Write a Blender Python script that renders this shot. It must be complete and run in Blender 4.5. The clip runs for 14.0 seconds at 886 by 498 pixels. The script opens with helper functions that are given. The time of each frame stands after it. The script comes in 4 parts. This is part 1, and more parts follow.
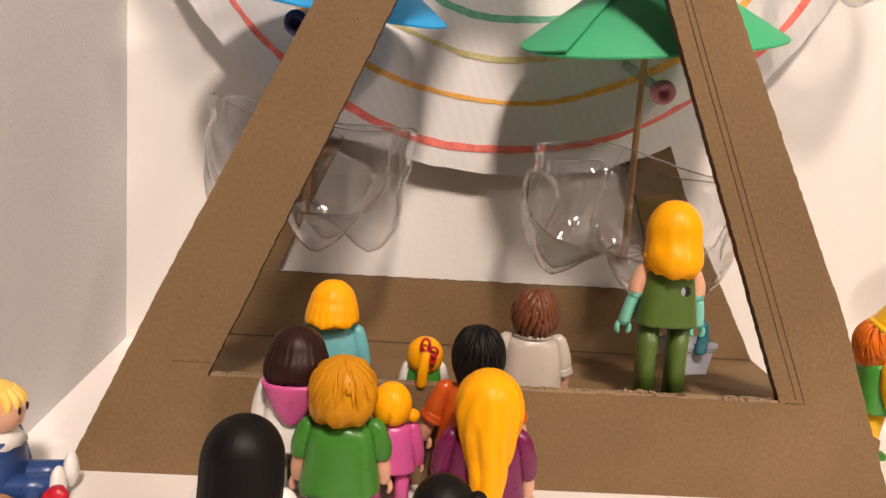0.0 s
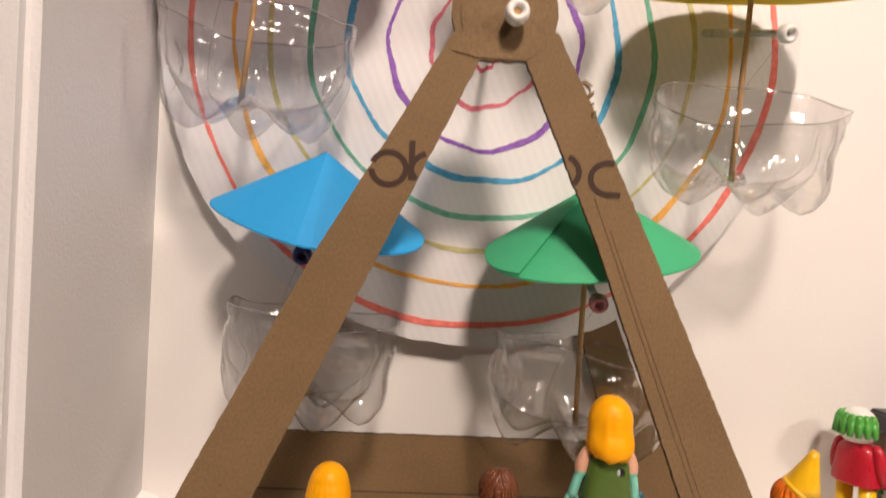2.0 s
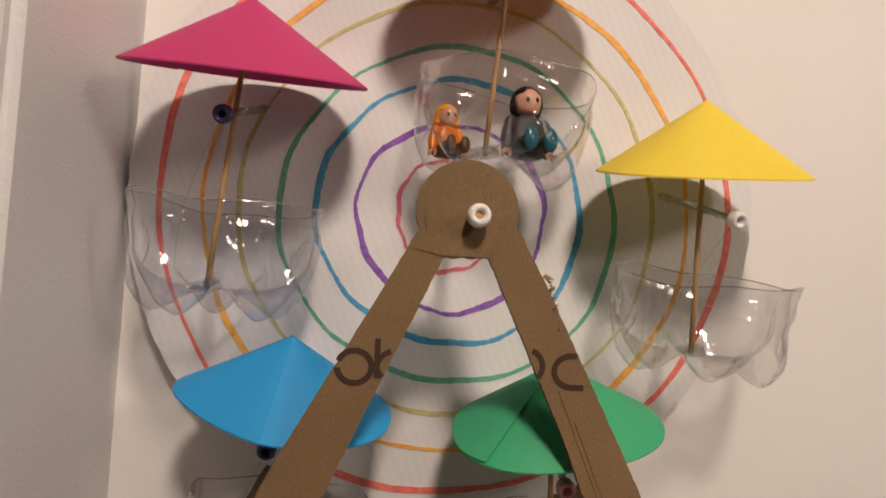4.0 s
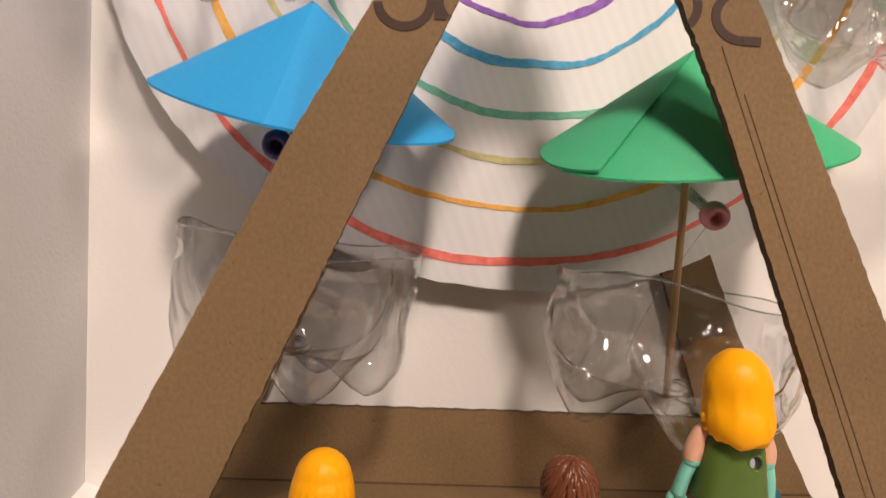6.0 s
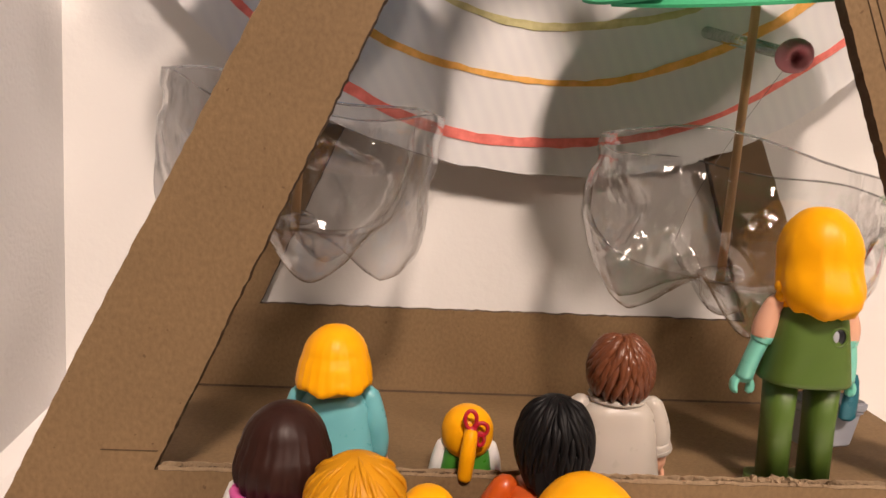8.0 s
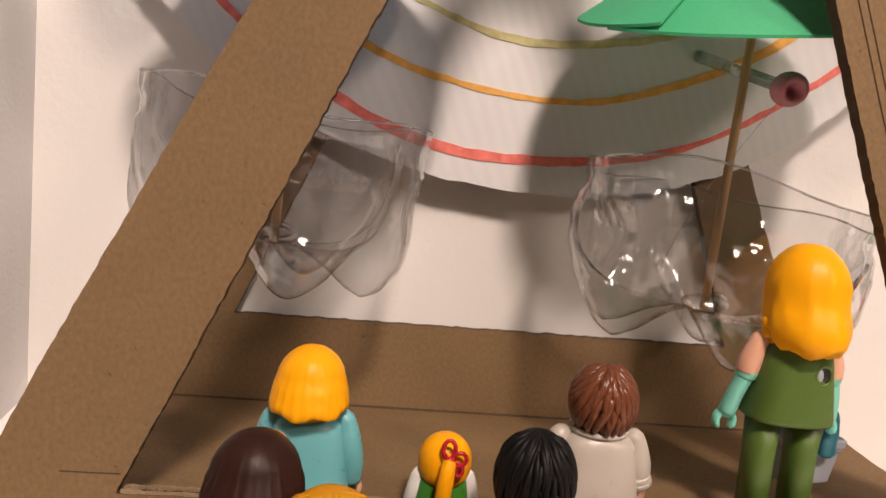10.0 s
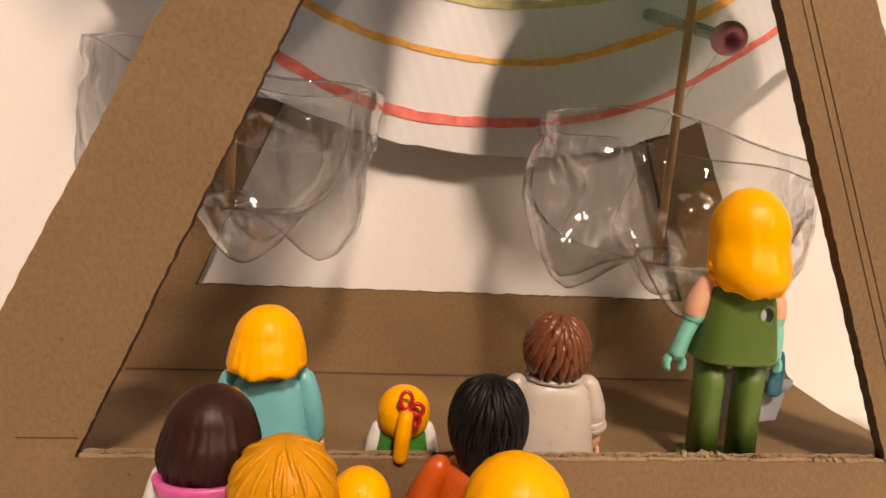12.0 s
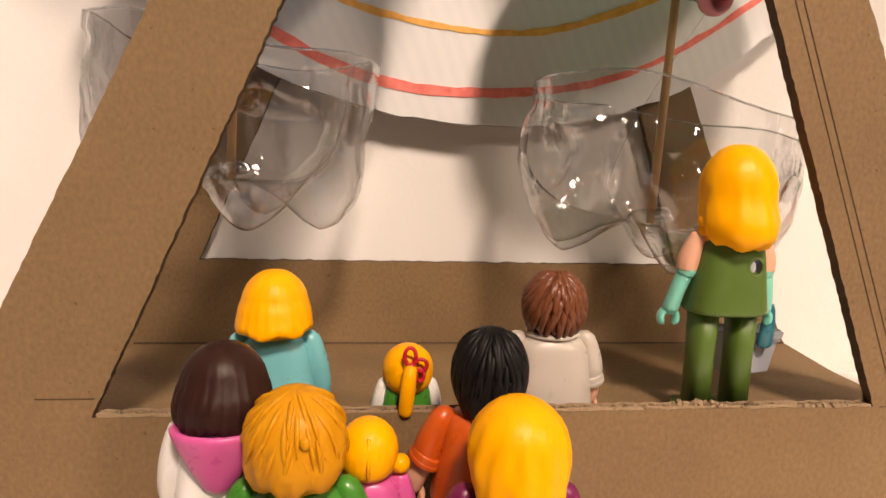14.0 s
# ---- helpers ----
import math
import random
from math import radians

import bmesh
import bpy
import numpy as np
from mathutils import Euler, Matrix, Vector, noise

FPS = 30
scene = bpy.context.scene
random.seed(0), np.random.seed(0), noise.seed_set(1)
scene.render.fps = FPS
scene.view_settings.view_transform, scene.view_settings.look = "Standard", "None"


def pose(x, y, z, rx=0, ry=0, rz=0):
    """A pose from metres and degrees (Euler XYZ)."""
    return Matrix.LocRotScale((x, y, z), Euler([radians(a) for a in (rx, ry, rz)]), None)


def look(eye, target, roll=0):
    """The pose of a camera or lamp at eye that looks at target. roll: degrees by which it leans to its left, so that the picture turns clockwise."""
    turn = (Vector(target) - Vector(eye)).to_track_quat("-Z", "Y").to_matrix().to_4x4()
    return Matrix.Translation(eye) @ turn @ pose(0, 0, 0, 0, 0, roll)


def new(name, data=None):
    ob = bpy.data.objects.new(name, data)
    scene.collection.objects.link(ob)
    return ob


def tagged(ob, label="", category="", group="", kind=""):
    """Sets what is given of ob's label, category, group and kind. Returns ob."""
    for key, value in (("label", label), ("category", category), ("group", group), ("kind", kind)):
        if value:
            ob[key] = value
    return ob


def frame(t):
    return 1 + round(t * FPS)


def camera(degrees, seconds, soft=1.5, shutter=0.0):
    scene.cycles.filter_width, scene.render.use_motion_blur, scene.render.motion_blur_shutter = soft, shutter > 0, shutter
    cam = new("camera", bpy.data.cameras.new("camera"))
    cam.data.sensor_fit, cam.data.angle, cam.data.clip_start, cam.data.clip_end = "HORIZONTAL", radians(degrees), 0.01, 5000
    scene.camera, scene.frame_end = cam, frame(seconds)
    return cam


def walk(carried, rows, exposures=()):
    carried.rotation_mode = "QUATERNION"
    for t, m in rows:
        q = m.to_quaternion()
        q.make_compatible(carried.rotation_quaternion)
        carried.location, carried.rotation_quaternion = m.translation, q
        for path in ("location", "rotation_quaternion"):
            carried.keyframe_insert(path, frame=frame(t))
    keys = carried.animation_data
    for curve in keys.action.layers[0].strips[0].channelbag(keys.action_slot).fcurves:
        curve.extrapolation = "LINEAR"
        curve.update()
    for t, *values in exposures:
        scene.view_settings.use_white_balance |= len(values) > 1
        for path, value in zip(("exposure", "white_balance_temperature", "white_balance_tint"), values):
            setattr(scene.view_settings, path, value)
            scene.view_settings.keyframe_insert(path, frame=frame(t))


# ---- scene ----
cam = camera(68.6, 14.0, shutter=0.4)
S = 0.05
PATH = [
    (0, (-0.829, -4.973, 2.494), (-0.762, -2.987, 2.265), 3.4),
    (0.5, (-0.82, -4.984, 2.493), (-0.754, -2.996, 2.285), 3.2),
    (1, (-0.81, -5.204, 2.731), (-0.735, -3.213, 2.561), 3.0),
    (1.5, (-0.785, -5.784, 3.341), (-0.711, -3.789, 3.222), 3.0),
    (2, (-0.856, -6.075, 3.85), (-0.755, -4.077, 3.816), 3.1),
    (2.2, (-0.832, -6.163, 4.145), (-0.729, -4.166, 4.132), 3.1),
    (3.25, (-0.84, -6.35, 5.25), (-0.70, -4.36, 5.43), 2.8),
    (4.3, (-0.854, -5.877, 4.983), (-0.675, -3.887, 5.071), 2.5),
    (4.5, (-0.856, -5.564, 4.48), (-0.685, -3.572, 4.511), 2.5),
    (5, (-0.869, -5.015, 3.552), (-0.748, -3.019, 3.576), 2.7),
    (5.5, (-1.053, -4.466, 3.257), (-0.988, -2.469, 3.187), 2.6),
    (6, (-0.934, -3.997, 3.205), (-0.866, -2.002, 3.095), 2.5),
    (6.5, (-0.855, -3.758, 2.81), (-0.837, -1.765, 2.651), 2.2),
    (7, (-0.981, -3.633, 2.608), (-0.954, -1.642, 2.421), 2.1),
    (7.5, (-1.182, -3.472, 2.505), (-1.125, -1.482, 2.308), 2.2),
    (7.7, (-1.098, -3.435, 2.431), (-1.025, -1.448, 2.222), 2.3),
    (9.8, (-1.167, -3.289, 2.547), (-0.996, -1.306, 2.35), 5.1),
    (10, (-1.147, -3.272, 2.552), (-0.987, -1.289, 2.347), 5.2),
    (10.5, (-1.238, -3.225, 2.582), (-1.071, -1.243, 2.373), 5.3),
    (11, (-1.18, -3.243, 2.521), (-0.973, -1.268, 2.289), 4.9),
    (11.5, (-1.135, -3.29, 2.514), (-0.919, -1.316, 2.273), 4.1),
    (12, (-0.997, -3.347, 2.42), (-0.765, -1.377, 2.165), 3.4),
    (12.5, (-0.97, -3.41, 2.37), (-0.736, -1.441, 2.106), 2.8),
    (13, (-1.027, -3.526, 2.424), (-0.79, -1.557, 2.162), 2.5),
    (13.5, (-0.97, -3.524, 2.373), (-0.741, -1.557, 2.094), 2.2),
    (14, (-1.02, -3.48, 2.28), (-0.777, -1.516, 1.989), 2.0),
]
walk(cam, [(t, look(Vector(eye) * S, Vector(target) * S, roll)) for t, eye, target, roll in PATH],
     [(0, -0.07, 6750, 13), (1.5, -0.12, 6700, 13), (2.2, -0.30, 6650, 12), (4.3, -0.89, 6750, 12), (4.6, -0.81, 6700, 12), (5.0, -0.39, 6700, 13), (6.0, -0.18, 6700, 13), (7.5, 0.00, 6800, 14),
      (10, -0.07, 6700, 15), (11, -0.10, 7100, 15), (12, 0.00, 7550, 15), (12.5, 0.00, 7750, 15), (13.3, 0.11, 7400, 14), (14, 0.19, 7250, 14)])

# ---- light: a hanging lamp in front and an added fill lamp to the right, in a plain room ----
world = bpy.data.worlds.new("room_air")
scene.world = world
world.use_nodes = True
world.node_tree.nodes["Background"].inputs["Color"].default_value = (1.0, 0.86, 0.72, 1)
world.node_tree.nodes["Background"].inputs["Strength"].default_value = 0.13
WARM = (1.0, 0.835, 0.72)
glow = bpy.data.materials.new("lamp_glow")
glow.use_nodes = True
glow.node_tree.nodes["Principled BSDF"].inputs["Emission Color"].default_value = (*WARM, 1)
glow.node_tree.nodes["Principled BSDF"].inputs["Emission Strength"].default_value = 30.0


def cone_mesh(name, r1, r2, depth):
    bm = bmesh.new()
    bmesh.ops.create_cone(bm, cap_ends=True, segments=32, radius1=r1, radius2=r2, depth=depth)
    me = bpy.data.meshes.new(name)
    bm.to_mesh(me)
    bm.free()
    return me


def room_lamp(name, at, aim, radius, energy, label, stem_to, soft):
    """A lamp out of the picture: a glowing head on a stem, with its frosted bulb in front of it."""
    at, aim = Vector(at), Vector(aim)
    head = tagged(new(name, cone_mesh(name, radius, radius * 0.4, 0.06)), label, "lamp")
    head.data.materials.append(glow)
    back = at + (at - aim).normalized() * 0.08
    head.matrix_world = look(back, aim)
    stem = new("stem", cone_mesh("stem", 0.01, 0.01, abs(stem_to - back.z)))
    stem.parent = head
    stem.matrix_parent_inverse = head.matrix_world.inverted()
    stem.matrix_world = Matrix.Translation((back.x, back.y, (stem_to + back.z) / 2 + 0.02))
    bulb = bpy.data.lights.new("lamp_bulb", "SPOT")
    bulb.energy, bulb.color, bulb.shadow_soft_size = energy, WARM, soft
    bulb.spot_size, bulb.spot_blend = radians(75), 0.7
    new("lamp_bulb", bulb).matrix_world = look(at, aim)


room_lamp("ceiling_lamp", (0.13, -0.98, 1.15), (0.11, 0.05, 0.30), 0.12, 84.0, "glowing round lamp head hanging from the ceiling", 1.75, 0.10)
# unseen lamp added as fill, to brighten the right of the stand
room_lamp("side_fill_lamp", (0.66, -0.72, 0.62), (0.18, 0.03, 0.08), 0.09, 7.6, "added fill lamp with a glowing round head on a slim upright stem", -0.75, 0.06)


# ---- materials ----
def nodes_of(name):
    m = bpy.data.materials.new(name)
    m.use_nodes = True
    return m, m.node_tree.nodes, m.node_tree.links, m.node_tree.nodes["Principled BSDF"]


def noise_node(n, l, scale, detail=4, stretch=None, rough=0.55):
    tex = n.new("ShaderNodeTexNoise")
    tex.inputs["Scale"].default_value, tex.inputs["Detail"].default_value, tex.inputs["Roughness"].default_value = scale, detail, rough
    co = n.new("ShaderNodeTexCoord")
    if stretch:
        mp = n.new("ShaderNodeMapping")
        mp.inputs["Scale"].default_value = stretch
        l.new(co.outputs["Object"], mp.inputs["Vector"])
        l.new(mp.outputs["Vector"], tex.inputs["Vector"])
    else:
        l.new(co.outputs["Object"], tex.inputs["Vector"])
    return tex


def ramp_node(n, l, source, stops):
    r = n.new("ShaderNodeValToRGB")
    r.color_ramp.elements[0].position, r.color_ramp.elements[0].color = stops[0][0], (*stops[0][1], 1)
    r.color_ramp.elements[1].position, r.color_ramp.elements[1].color = stops[-1][0], (*stops[-1][1], 1)
    for pos, col in stops[1:-1]:
        e = r.color_ramp.elements.new(pos)
        e.color = (*col, 1)
    l.new(source, r.inputs["Fac"])
    return r


def mix_node(n, l, fac, a, b, mode="MIX"):
    m = n.new("ShaderNodeMix")
    m.data_type, m.blend_type = "RGBA", mode
    for sock, v in ((m.inputs[0], fac), (m.inputs[6], a), (m.inputs[7], b)):
        if isinstance(v, (int, float)):
            sock.default_value = v
        elif isinstance(v, tuple):
            sock.default_value = (*v, 1)
        else:
            l.new(v, sock)
    return m.outputs[2]


def bump_node(n, l, b, height, strength, distance):
    bp = n.new("ShaderNodeBump")
    bp.inputs["Strength"].default_value, bp.inputs["Distance"].default_value = strength, distance
    l.new(height, bp.inputs["Height"])
    l.new(bp.outputs["Normal"], b.inputs["Normal"])


def shade(c, k):
    return tuple(min(1.0, v * k) for v in c)


def cardboard(name, base, flute="X"):
    m, n, l, b = nodes_of(name)
    big = noise_node(n, l, 14, 3)
    fine = noise_node(n, l, 800, 4, (1, 1, 0.75))
    spec = noise_node(n, l, 420, 2)
    c1 = ramp_node(n, l, big.outputs["Fac"], [(0.3, shade(base, 0.86)), (0.7, shade(base, 1.12))])
    c2 = ramp_node(n, l, fine.outputs["Fac"], [(0.3, (0.84, 0.833, 0.82)), (0.7, (1.10, 1.10, 1.09))])
    c3 = ramp_node(n, l, spec.outputs["Fac"], [(0.25, (0.62, 0.57, 0.52)), (0.30, (1, 1, 1))])
    col = mix_node(n, l, 1.0, mix_node(n, l, 1.0, c1.outputs["Color"], c2.outputs["Color"], "MULTIPLY"), c3.outputs["Color"], "MULTIPLY")
    l.new(col, b.inputs["Base Color"])
    b.inputs["Roughness"].default_value = 0.78
    b.inputs["Specular IOR Level"].default_value = 0.35
    wave = n.new("ShaderNodeTexWave")
    wave.bands_direction = flute
    wave.inputs["Scale"].default_value = 52
    wave.inputs["Distortion"].default_value = 0.6
    co = n.new("ShaderNodeTexCoord")
    l.new(co.outputs["Object"], wave.inputs["Vector"])
    add = n.new("ShaderNodeMath")
    add.operation = "MULTIPLY_ADD"
    add.inputs[1].default_value = 0.12
    l.new(wave.outputs["Fac"], add.inputs[0])
    l.new(fine.outputs["Fac"], add.inputs[2])
    bump_node(n, l, b, add.outputs[0], 0.35, 0.0005)
    return m


def paper(name, base, rough=0.7, grain=700, vary=0.05):
    m, n, l, b = nodes_of(name)
    big = noise_node(n, l, 18, 3)
    fine = noise_node(n, l, grain, 3)
    c1 = ramp_node(n, l, big.outputs["Fac"], [(0.3, shade(base, 1 - vary)), (0.7, shade(base, 1 + vary))])
    c2 = ramp_node(n, l, fine.outputs["Fac"], [(0.3, (0.96, 0.96, 0.96)), (0.7, (1.03, 1.03, 1.03))])
    l.new(mix_node(n, l, 1.0, c1.outputs["Color"], c2.outputs["Color"], "MULTIPLY"), b.inputs["Base Color"])
    b.inputs["Roughness"].default_value = rough
    b.inputs["Specular IOR Level"].default_value = 0.3
    bump_node(n, l, b, fine.outputs["Fac"], 0.15, 0.0002)
    return m


def plastic(name, base, rough=0.32):
    m, n, l, b = nodes_of(name)
    big = noise_node(n, l, 60, 2)
    c1 = ramp_node(n, l, big.outputs["Fac"], [(0.3, shade(base, 0.93)), (0.7, shade(base, 1.05))])
    l.new(c1.outputs["Color"], b.inputs["Base Color"])
    r = ramp_node(n, l, noise_node(n, l, 250, 4).outputs["Fac"], [(0.35, (rough - 0.05,) * 3), (0.7, (rough + 0.1,) * 3)])
    l.new(r.outputs["Color"], b.inputs["Roughness"])
    b.inputs["Subsurface Weight"].default_value = 0.08
    b.inputs["Subsurface Radius"].default_value = (0.003, 0.002, 0.001)
    bump_node(n, l, b, noise_node(n, l, 500, 2).outputs["Fac"], 0.06, 0.0002)
    return m


def hair_plastic(name, base, rough=0.34, strands=420, gloss=0.35, relief=0.3):
    """Moulded hair: smooth plastic with faint strands; relief sets how strongly they show."""
    m, n, l, b = nodes_of(name)
    strand = noise_node(n, l, strands, 2, (1, 1, 0.12))
    c1 = ramp_node(n, l, strand.outputs["Fac"], [(0.3, shade(base, 1 - 0.5 * relief)), (0.65, shade(base, 1.03))])
    l.new(c1.outputs["Color"], b.inputs["Base Color"])
    b.inputs["Roughness"].default_value = rough
    b.inputs["Specular IOR Level"].default_value = gloss
    bump_node(n, l, b, strand.outputs["Fac"], relief, 0.0004)
    return m


def marker(name, base):
    m, n, l, b = nodes_of(name)
    streak = noise_node(n, l, 220, 4)
    c1 = ramp_node(n, l, streak.outputs["Fac"], [(0.25, shade(base, 0.82)), (0.75, tuple(min(1, v * 1.05 + 0.1) for v in base))])
    l.new(c1.outputs["Color"], b.inputs["Base Color"])
    b.inputs["Roughness"].default_value = 0.75
    return m


def clear_plastic(name, tint, haze_amount=0.007):
    """Thin clear bottle wall: see-through, with gloss that grows at a slant and soft dents."""
    m, n, l, b = nodes_of(name)
    n.remove(b)
    out = n["Material Output"]
    see, gloss, haze = n.new("ShaderNodeBsdfTransparent"), n.new("ShaderNodeBsdfGlossy"), n.new("ShaderNodeBsdfTranslucent")
    see.inputs["Color"].default_value = (*tint, 1)
    gloss.inputs["Roughness"].default_value = 0.03
    haze.inputs["Color"].default_value = (0.8, 0.8, 0.82, 1)
    bp = n.new("ShaderNodeBump")
    bp.inputs["Strength"].default_value, bp.inputs["Distance"].default_value = 0.8, 0.0025
    l.new(noise_node(n, l, 100, 2, (1, 1, 0.35)).outputs["Fac"], bp.inputs["Height"])
    l.new(bp.outputs["Normal"], gloss.inputs["Normal"])
    facing = n.new("ShaderNodeLayerWeight")
    facing.inputs["Blend"].default_value = 0.5
    l.new(bp.outputs["Normal"], facing.inputs["Normal"])
    power = n.new("ShaderNodeMath")
    power.operation = "POWER"
    power.inputs[1].default_value = 2.4
    l.new(facing.outputs["Facing"], power.inputs[0])
    amount = n.new("ShaderNodeMath")
    amount.operation, amount.use_clamp = "MULTIPLY_ADD", True
    amount.inputs[1].default_value, amount.inputs[2].default_value = 0.9, 0.10
    l.new(power.outputs[0], amount.inputs[0])
    m1, m2 = n.new("ShaderNodeMixShader"), n.new("ShaderNodeMixShader")
    scuff = ramp_node(n, l, noise_node(n, l, 160, 4, (1, 1, 0.5)).outputs["Fac"], [(0.45, (haze_amount,) * 3), (0.75, (haze_amount * 4,) * 3)])
    l.new(scuff.outputs["Color"], m1.inputs[0])
    l.new(see.outputs[0], m1.inputs[1])
    l.new(haze.outputs[0], m1.inputs[2])
    l.new(amount.outputs[0], m2.inputs[0])
    l.new(m1.outputs[0], m2.inputs[1])
    l.new(gloss.outputs[0], m2.inputs[2])
    l.new(m2.outputs[0], out.inputs["Surface"])
    return m


def wall_paint(name, base, bump, scale, rough=0.6):
    m, n, l, b = nodes_of(name)
    big = noise_node(n, l, 3, 4)
    c1 = ramp_node(n, l, big.outputs["Fac"], [(0.3, shade(base, 0.96)), (0.7, shade(base, 1.02))])
    l.new(c1.outputs["Color"], b.inputs["Base Color"])
    b.inputs["Roughness"].default_value = rough
    bump_node(n, l, b, noise_node(n, l, scale, 3).outputs["Fac"], bump, 0.0015)
    return m


def wood(name, base):
    m, n, l, b = nodes_of(name)
    g = noise_node(n, l, 300, 3, (1, 1, 0.06))
    c1 = ramp_node(n, l, g.outputs["Fac"], [(0.3, shade(base, 0.7)), (0.7, shade(base, 1.15))])
    l.new(c1.outputs["Color"], b.inputs["Base Color"])
    b.inputs["Roughness"].default_value = 0.6
    return m


CARD = cardboard("brown_cardboard", (0.200, 0.127, 0.062))
# dark brown: shade on the cut edges put into the colour; also colours score lines
CARD_SHADE_AND_SCORE = cardboard("cardboard_edge_shade_and_score", (0.075, 0.045, 0.024))
PALE_CARD = cardboard("pale_torn_cardboard", (0.31, 0.22, 0.135))
PLASTER = wall_paint("white_wall_paint", (0.80, 0.78, 0.75), 0.12, 300)
TEXTURED = wall_paint("rough_white_wall_paint", (0.72, 0.71, 0.71), 0.3, 500, 0.5)
ROOM = wall_paint("dim_room_paint", (0.24, 0.22, 0.20), 0.1, 200)
TABLE_TOP = wall_paint("white_table_top", (0.82, 0.80, 0.78), 0.04, 200, 0.45)
CLEAR = clear_plastic("clear_bottle_plastic", (0.965, 0.965, 0.968))
CLEAR_BLUE = clear_plastic("clear_bluish_bottle_plastic", (0.93, 0.945, 0.968))
STICK = wood("bamboo_skewer", (0.45, 0.27, 0.12))
INK = paper("brown_print_ink", (0.052, 0.027, 0.018), 0.6)
SKIN = plastic("skin_plastic", (0.72, 0.40, 0.27))
PASTE = plastic("dried_glue", (0.70, 0.70, 0.72), 0.3)


def corrugated_white():
    m, n, l, b = nodes_of("white_corrugated_board")
    wave = n.new("ShaderNodeTexWave")
    wave.wave_type, wave.bands_direction = "BANDS", "X"
    wave.inputs["Scale"].default_value, wave.inputs["Distortion"].default_value, wave.inputs["Detail Scale"].default_value = 58, 2.6, 0.6
    co = n.new("ShaderNodeTexCoord")
    mp = n.new("ShaderNodeMapping")
    mp.inputs["Rotation"].default_value = (0, radians(22), 0)
    l.new(co.outputs["Object"], mp.inputs["Vector"])
    l.new(mp.outputs["Vector"], wave.inputs["Vector"])
    big = noise_node(n, l, 12, 4)
    # faint shading of the flutes put into the colour, on top of the bump
    c1 = ramp_node(n, l, wave.outputs["Fac"], [(0.0, (0.735, 0.73, 0.735)), (1.0, (0.76, 0.755, 0.75))])
    c2 = ramp_node(n, l, big.outputs["Fac"], [(0.3, (0.95, 0.95, 0.96)), (0.7, (1.03, 1.03, 1.02))])
    l.new(mix_node(n, l, 1.0, c1.outputs["Color"], c2.outputs["Color"], "MULTIPLY"), b.inputs["Base Color"])
    b.inputs["Roughness"].default_value = 0.7
    bump_node(n, l, b, wave.outputs["Fac"], 0.05, 0.0006)
    return m


WHITE_BOARD = corrugated_white()


# ---- mesh tools; lengths in units of 5 cm, brought to metres in part() ----
def part(name, bm, material, parent=None, label="", smooth=False):
    for v in bm.verts:
        v.co *= S
    bmesh.ops.recalc_face_normals(bm, faces=bm.faces)
    me = bpy.data.meshes.new(name)
    bm.to_mesh(me)
    bm.free()
    for mat in material if isinstance(material, (list, tuple)) else (material,):
        me.materials.append(mat)
    if smooth:
        for p in me.polygons:
            p.use_smooth = True
    ob = new(name, me)
    ob.parent = parent
    if label:
        ob["label"] = label
    return ob


def thing(name, at, label, category, group="", kind=""):
    ob = new(name)
    ob.empty_display_size = 0.01
    ob.location = Vector(at) * S
    return tagged(ob, label, category, group, kind)


def box(bm, lo, hi):
    vs = [bm.verts.new((x, y, z)) for x in (lo[0], hi[0]) for y in (lo[1], hi[1]) for z in (lo[2], hi[2])]
    for f in ((0, 1, 3, 2), (4, 6, 7, 5), (0, 4, 5, 1), (2, 3, 7, 6), (0, 2, 6, 4), (1, 5, 7, 3)):
        bm.faces.new([vs[i] for i in f])
    return vs


def jagged(points, step, rough, rng):
    """A closed outline with hand-cut edges."""
    out = []
    for (ax, az), (bx, bz) in zip(points, points[1:] + points[:1]):
        n = max(1, int(math.hypot(bx - ax, bz - az) / step))
        for i in range(n):
            f = i / n
            k = 0.0 if i == 0 else rng.uniform(-rough, rough)
            d = math.hypot(bx - ax, bz - az)
            out.append((ax + (bx - ax) * f + k * (bz - az) / d, az + (bz - az) * f - k * (bx - ax) / d))
    return out


def sheet(outer, holes, y0, y1):
    """An upright board from an outline and its holes, between two depths; its cut edges take the second material."""
    bm = bmesh.new()
    edges = []
    for loop in [outer] + holes:
        vs = [bm.verts.new((x, y0, z)) for x, z in loop]
        edges += [bm.edges.new((a, b)) for a, b in zip(vs, vs[1:] + vs[:1])]
    bmesh.ops.triangle_fill(bm, edges=edges, use_beauty=True, use_dissolve=False)
    front = list(bm.faces)
    ret = bmesh.ops.extrude_face_region(bm, geom=front)
    moved = [g for g in ret["geom"] if isinstance(g, bmesh.types.BMVert)]
    for v in moved:
        v.co.y = y1
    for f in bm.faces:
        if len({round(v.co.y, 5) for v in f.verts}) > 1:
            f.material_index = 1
    return bm


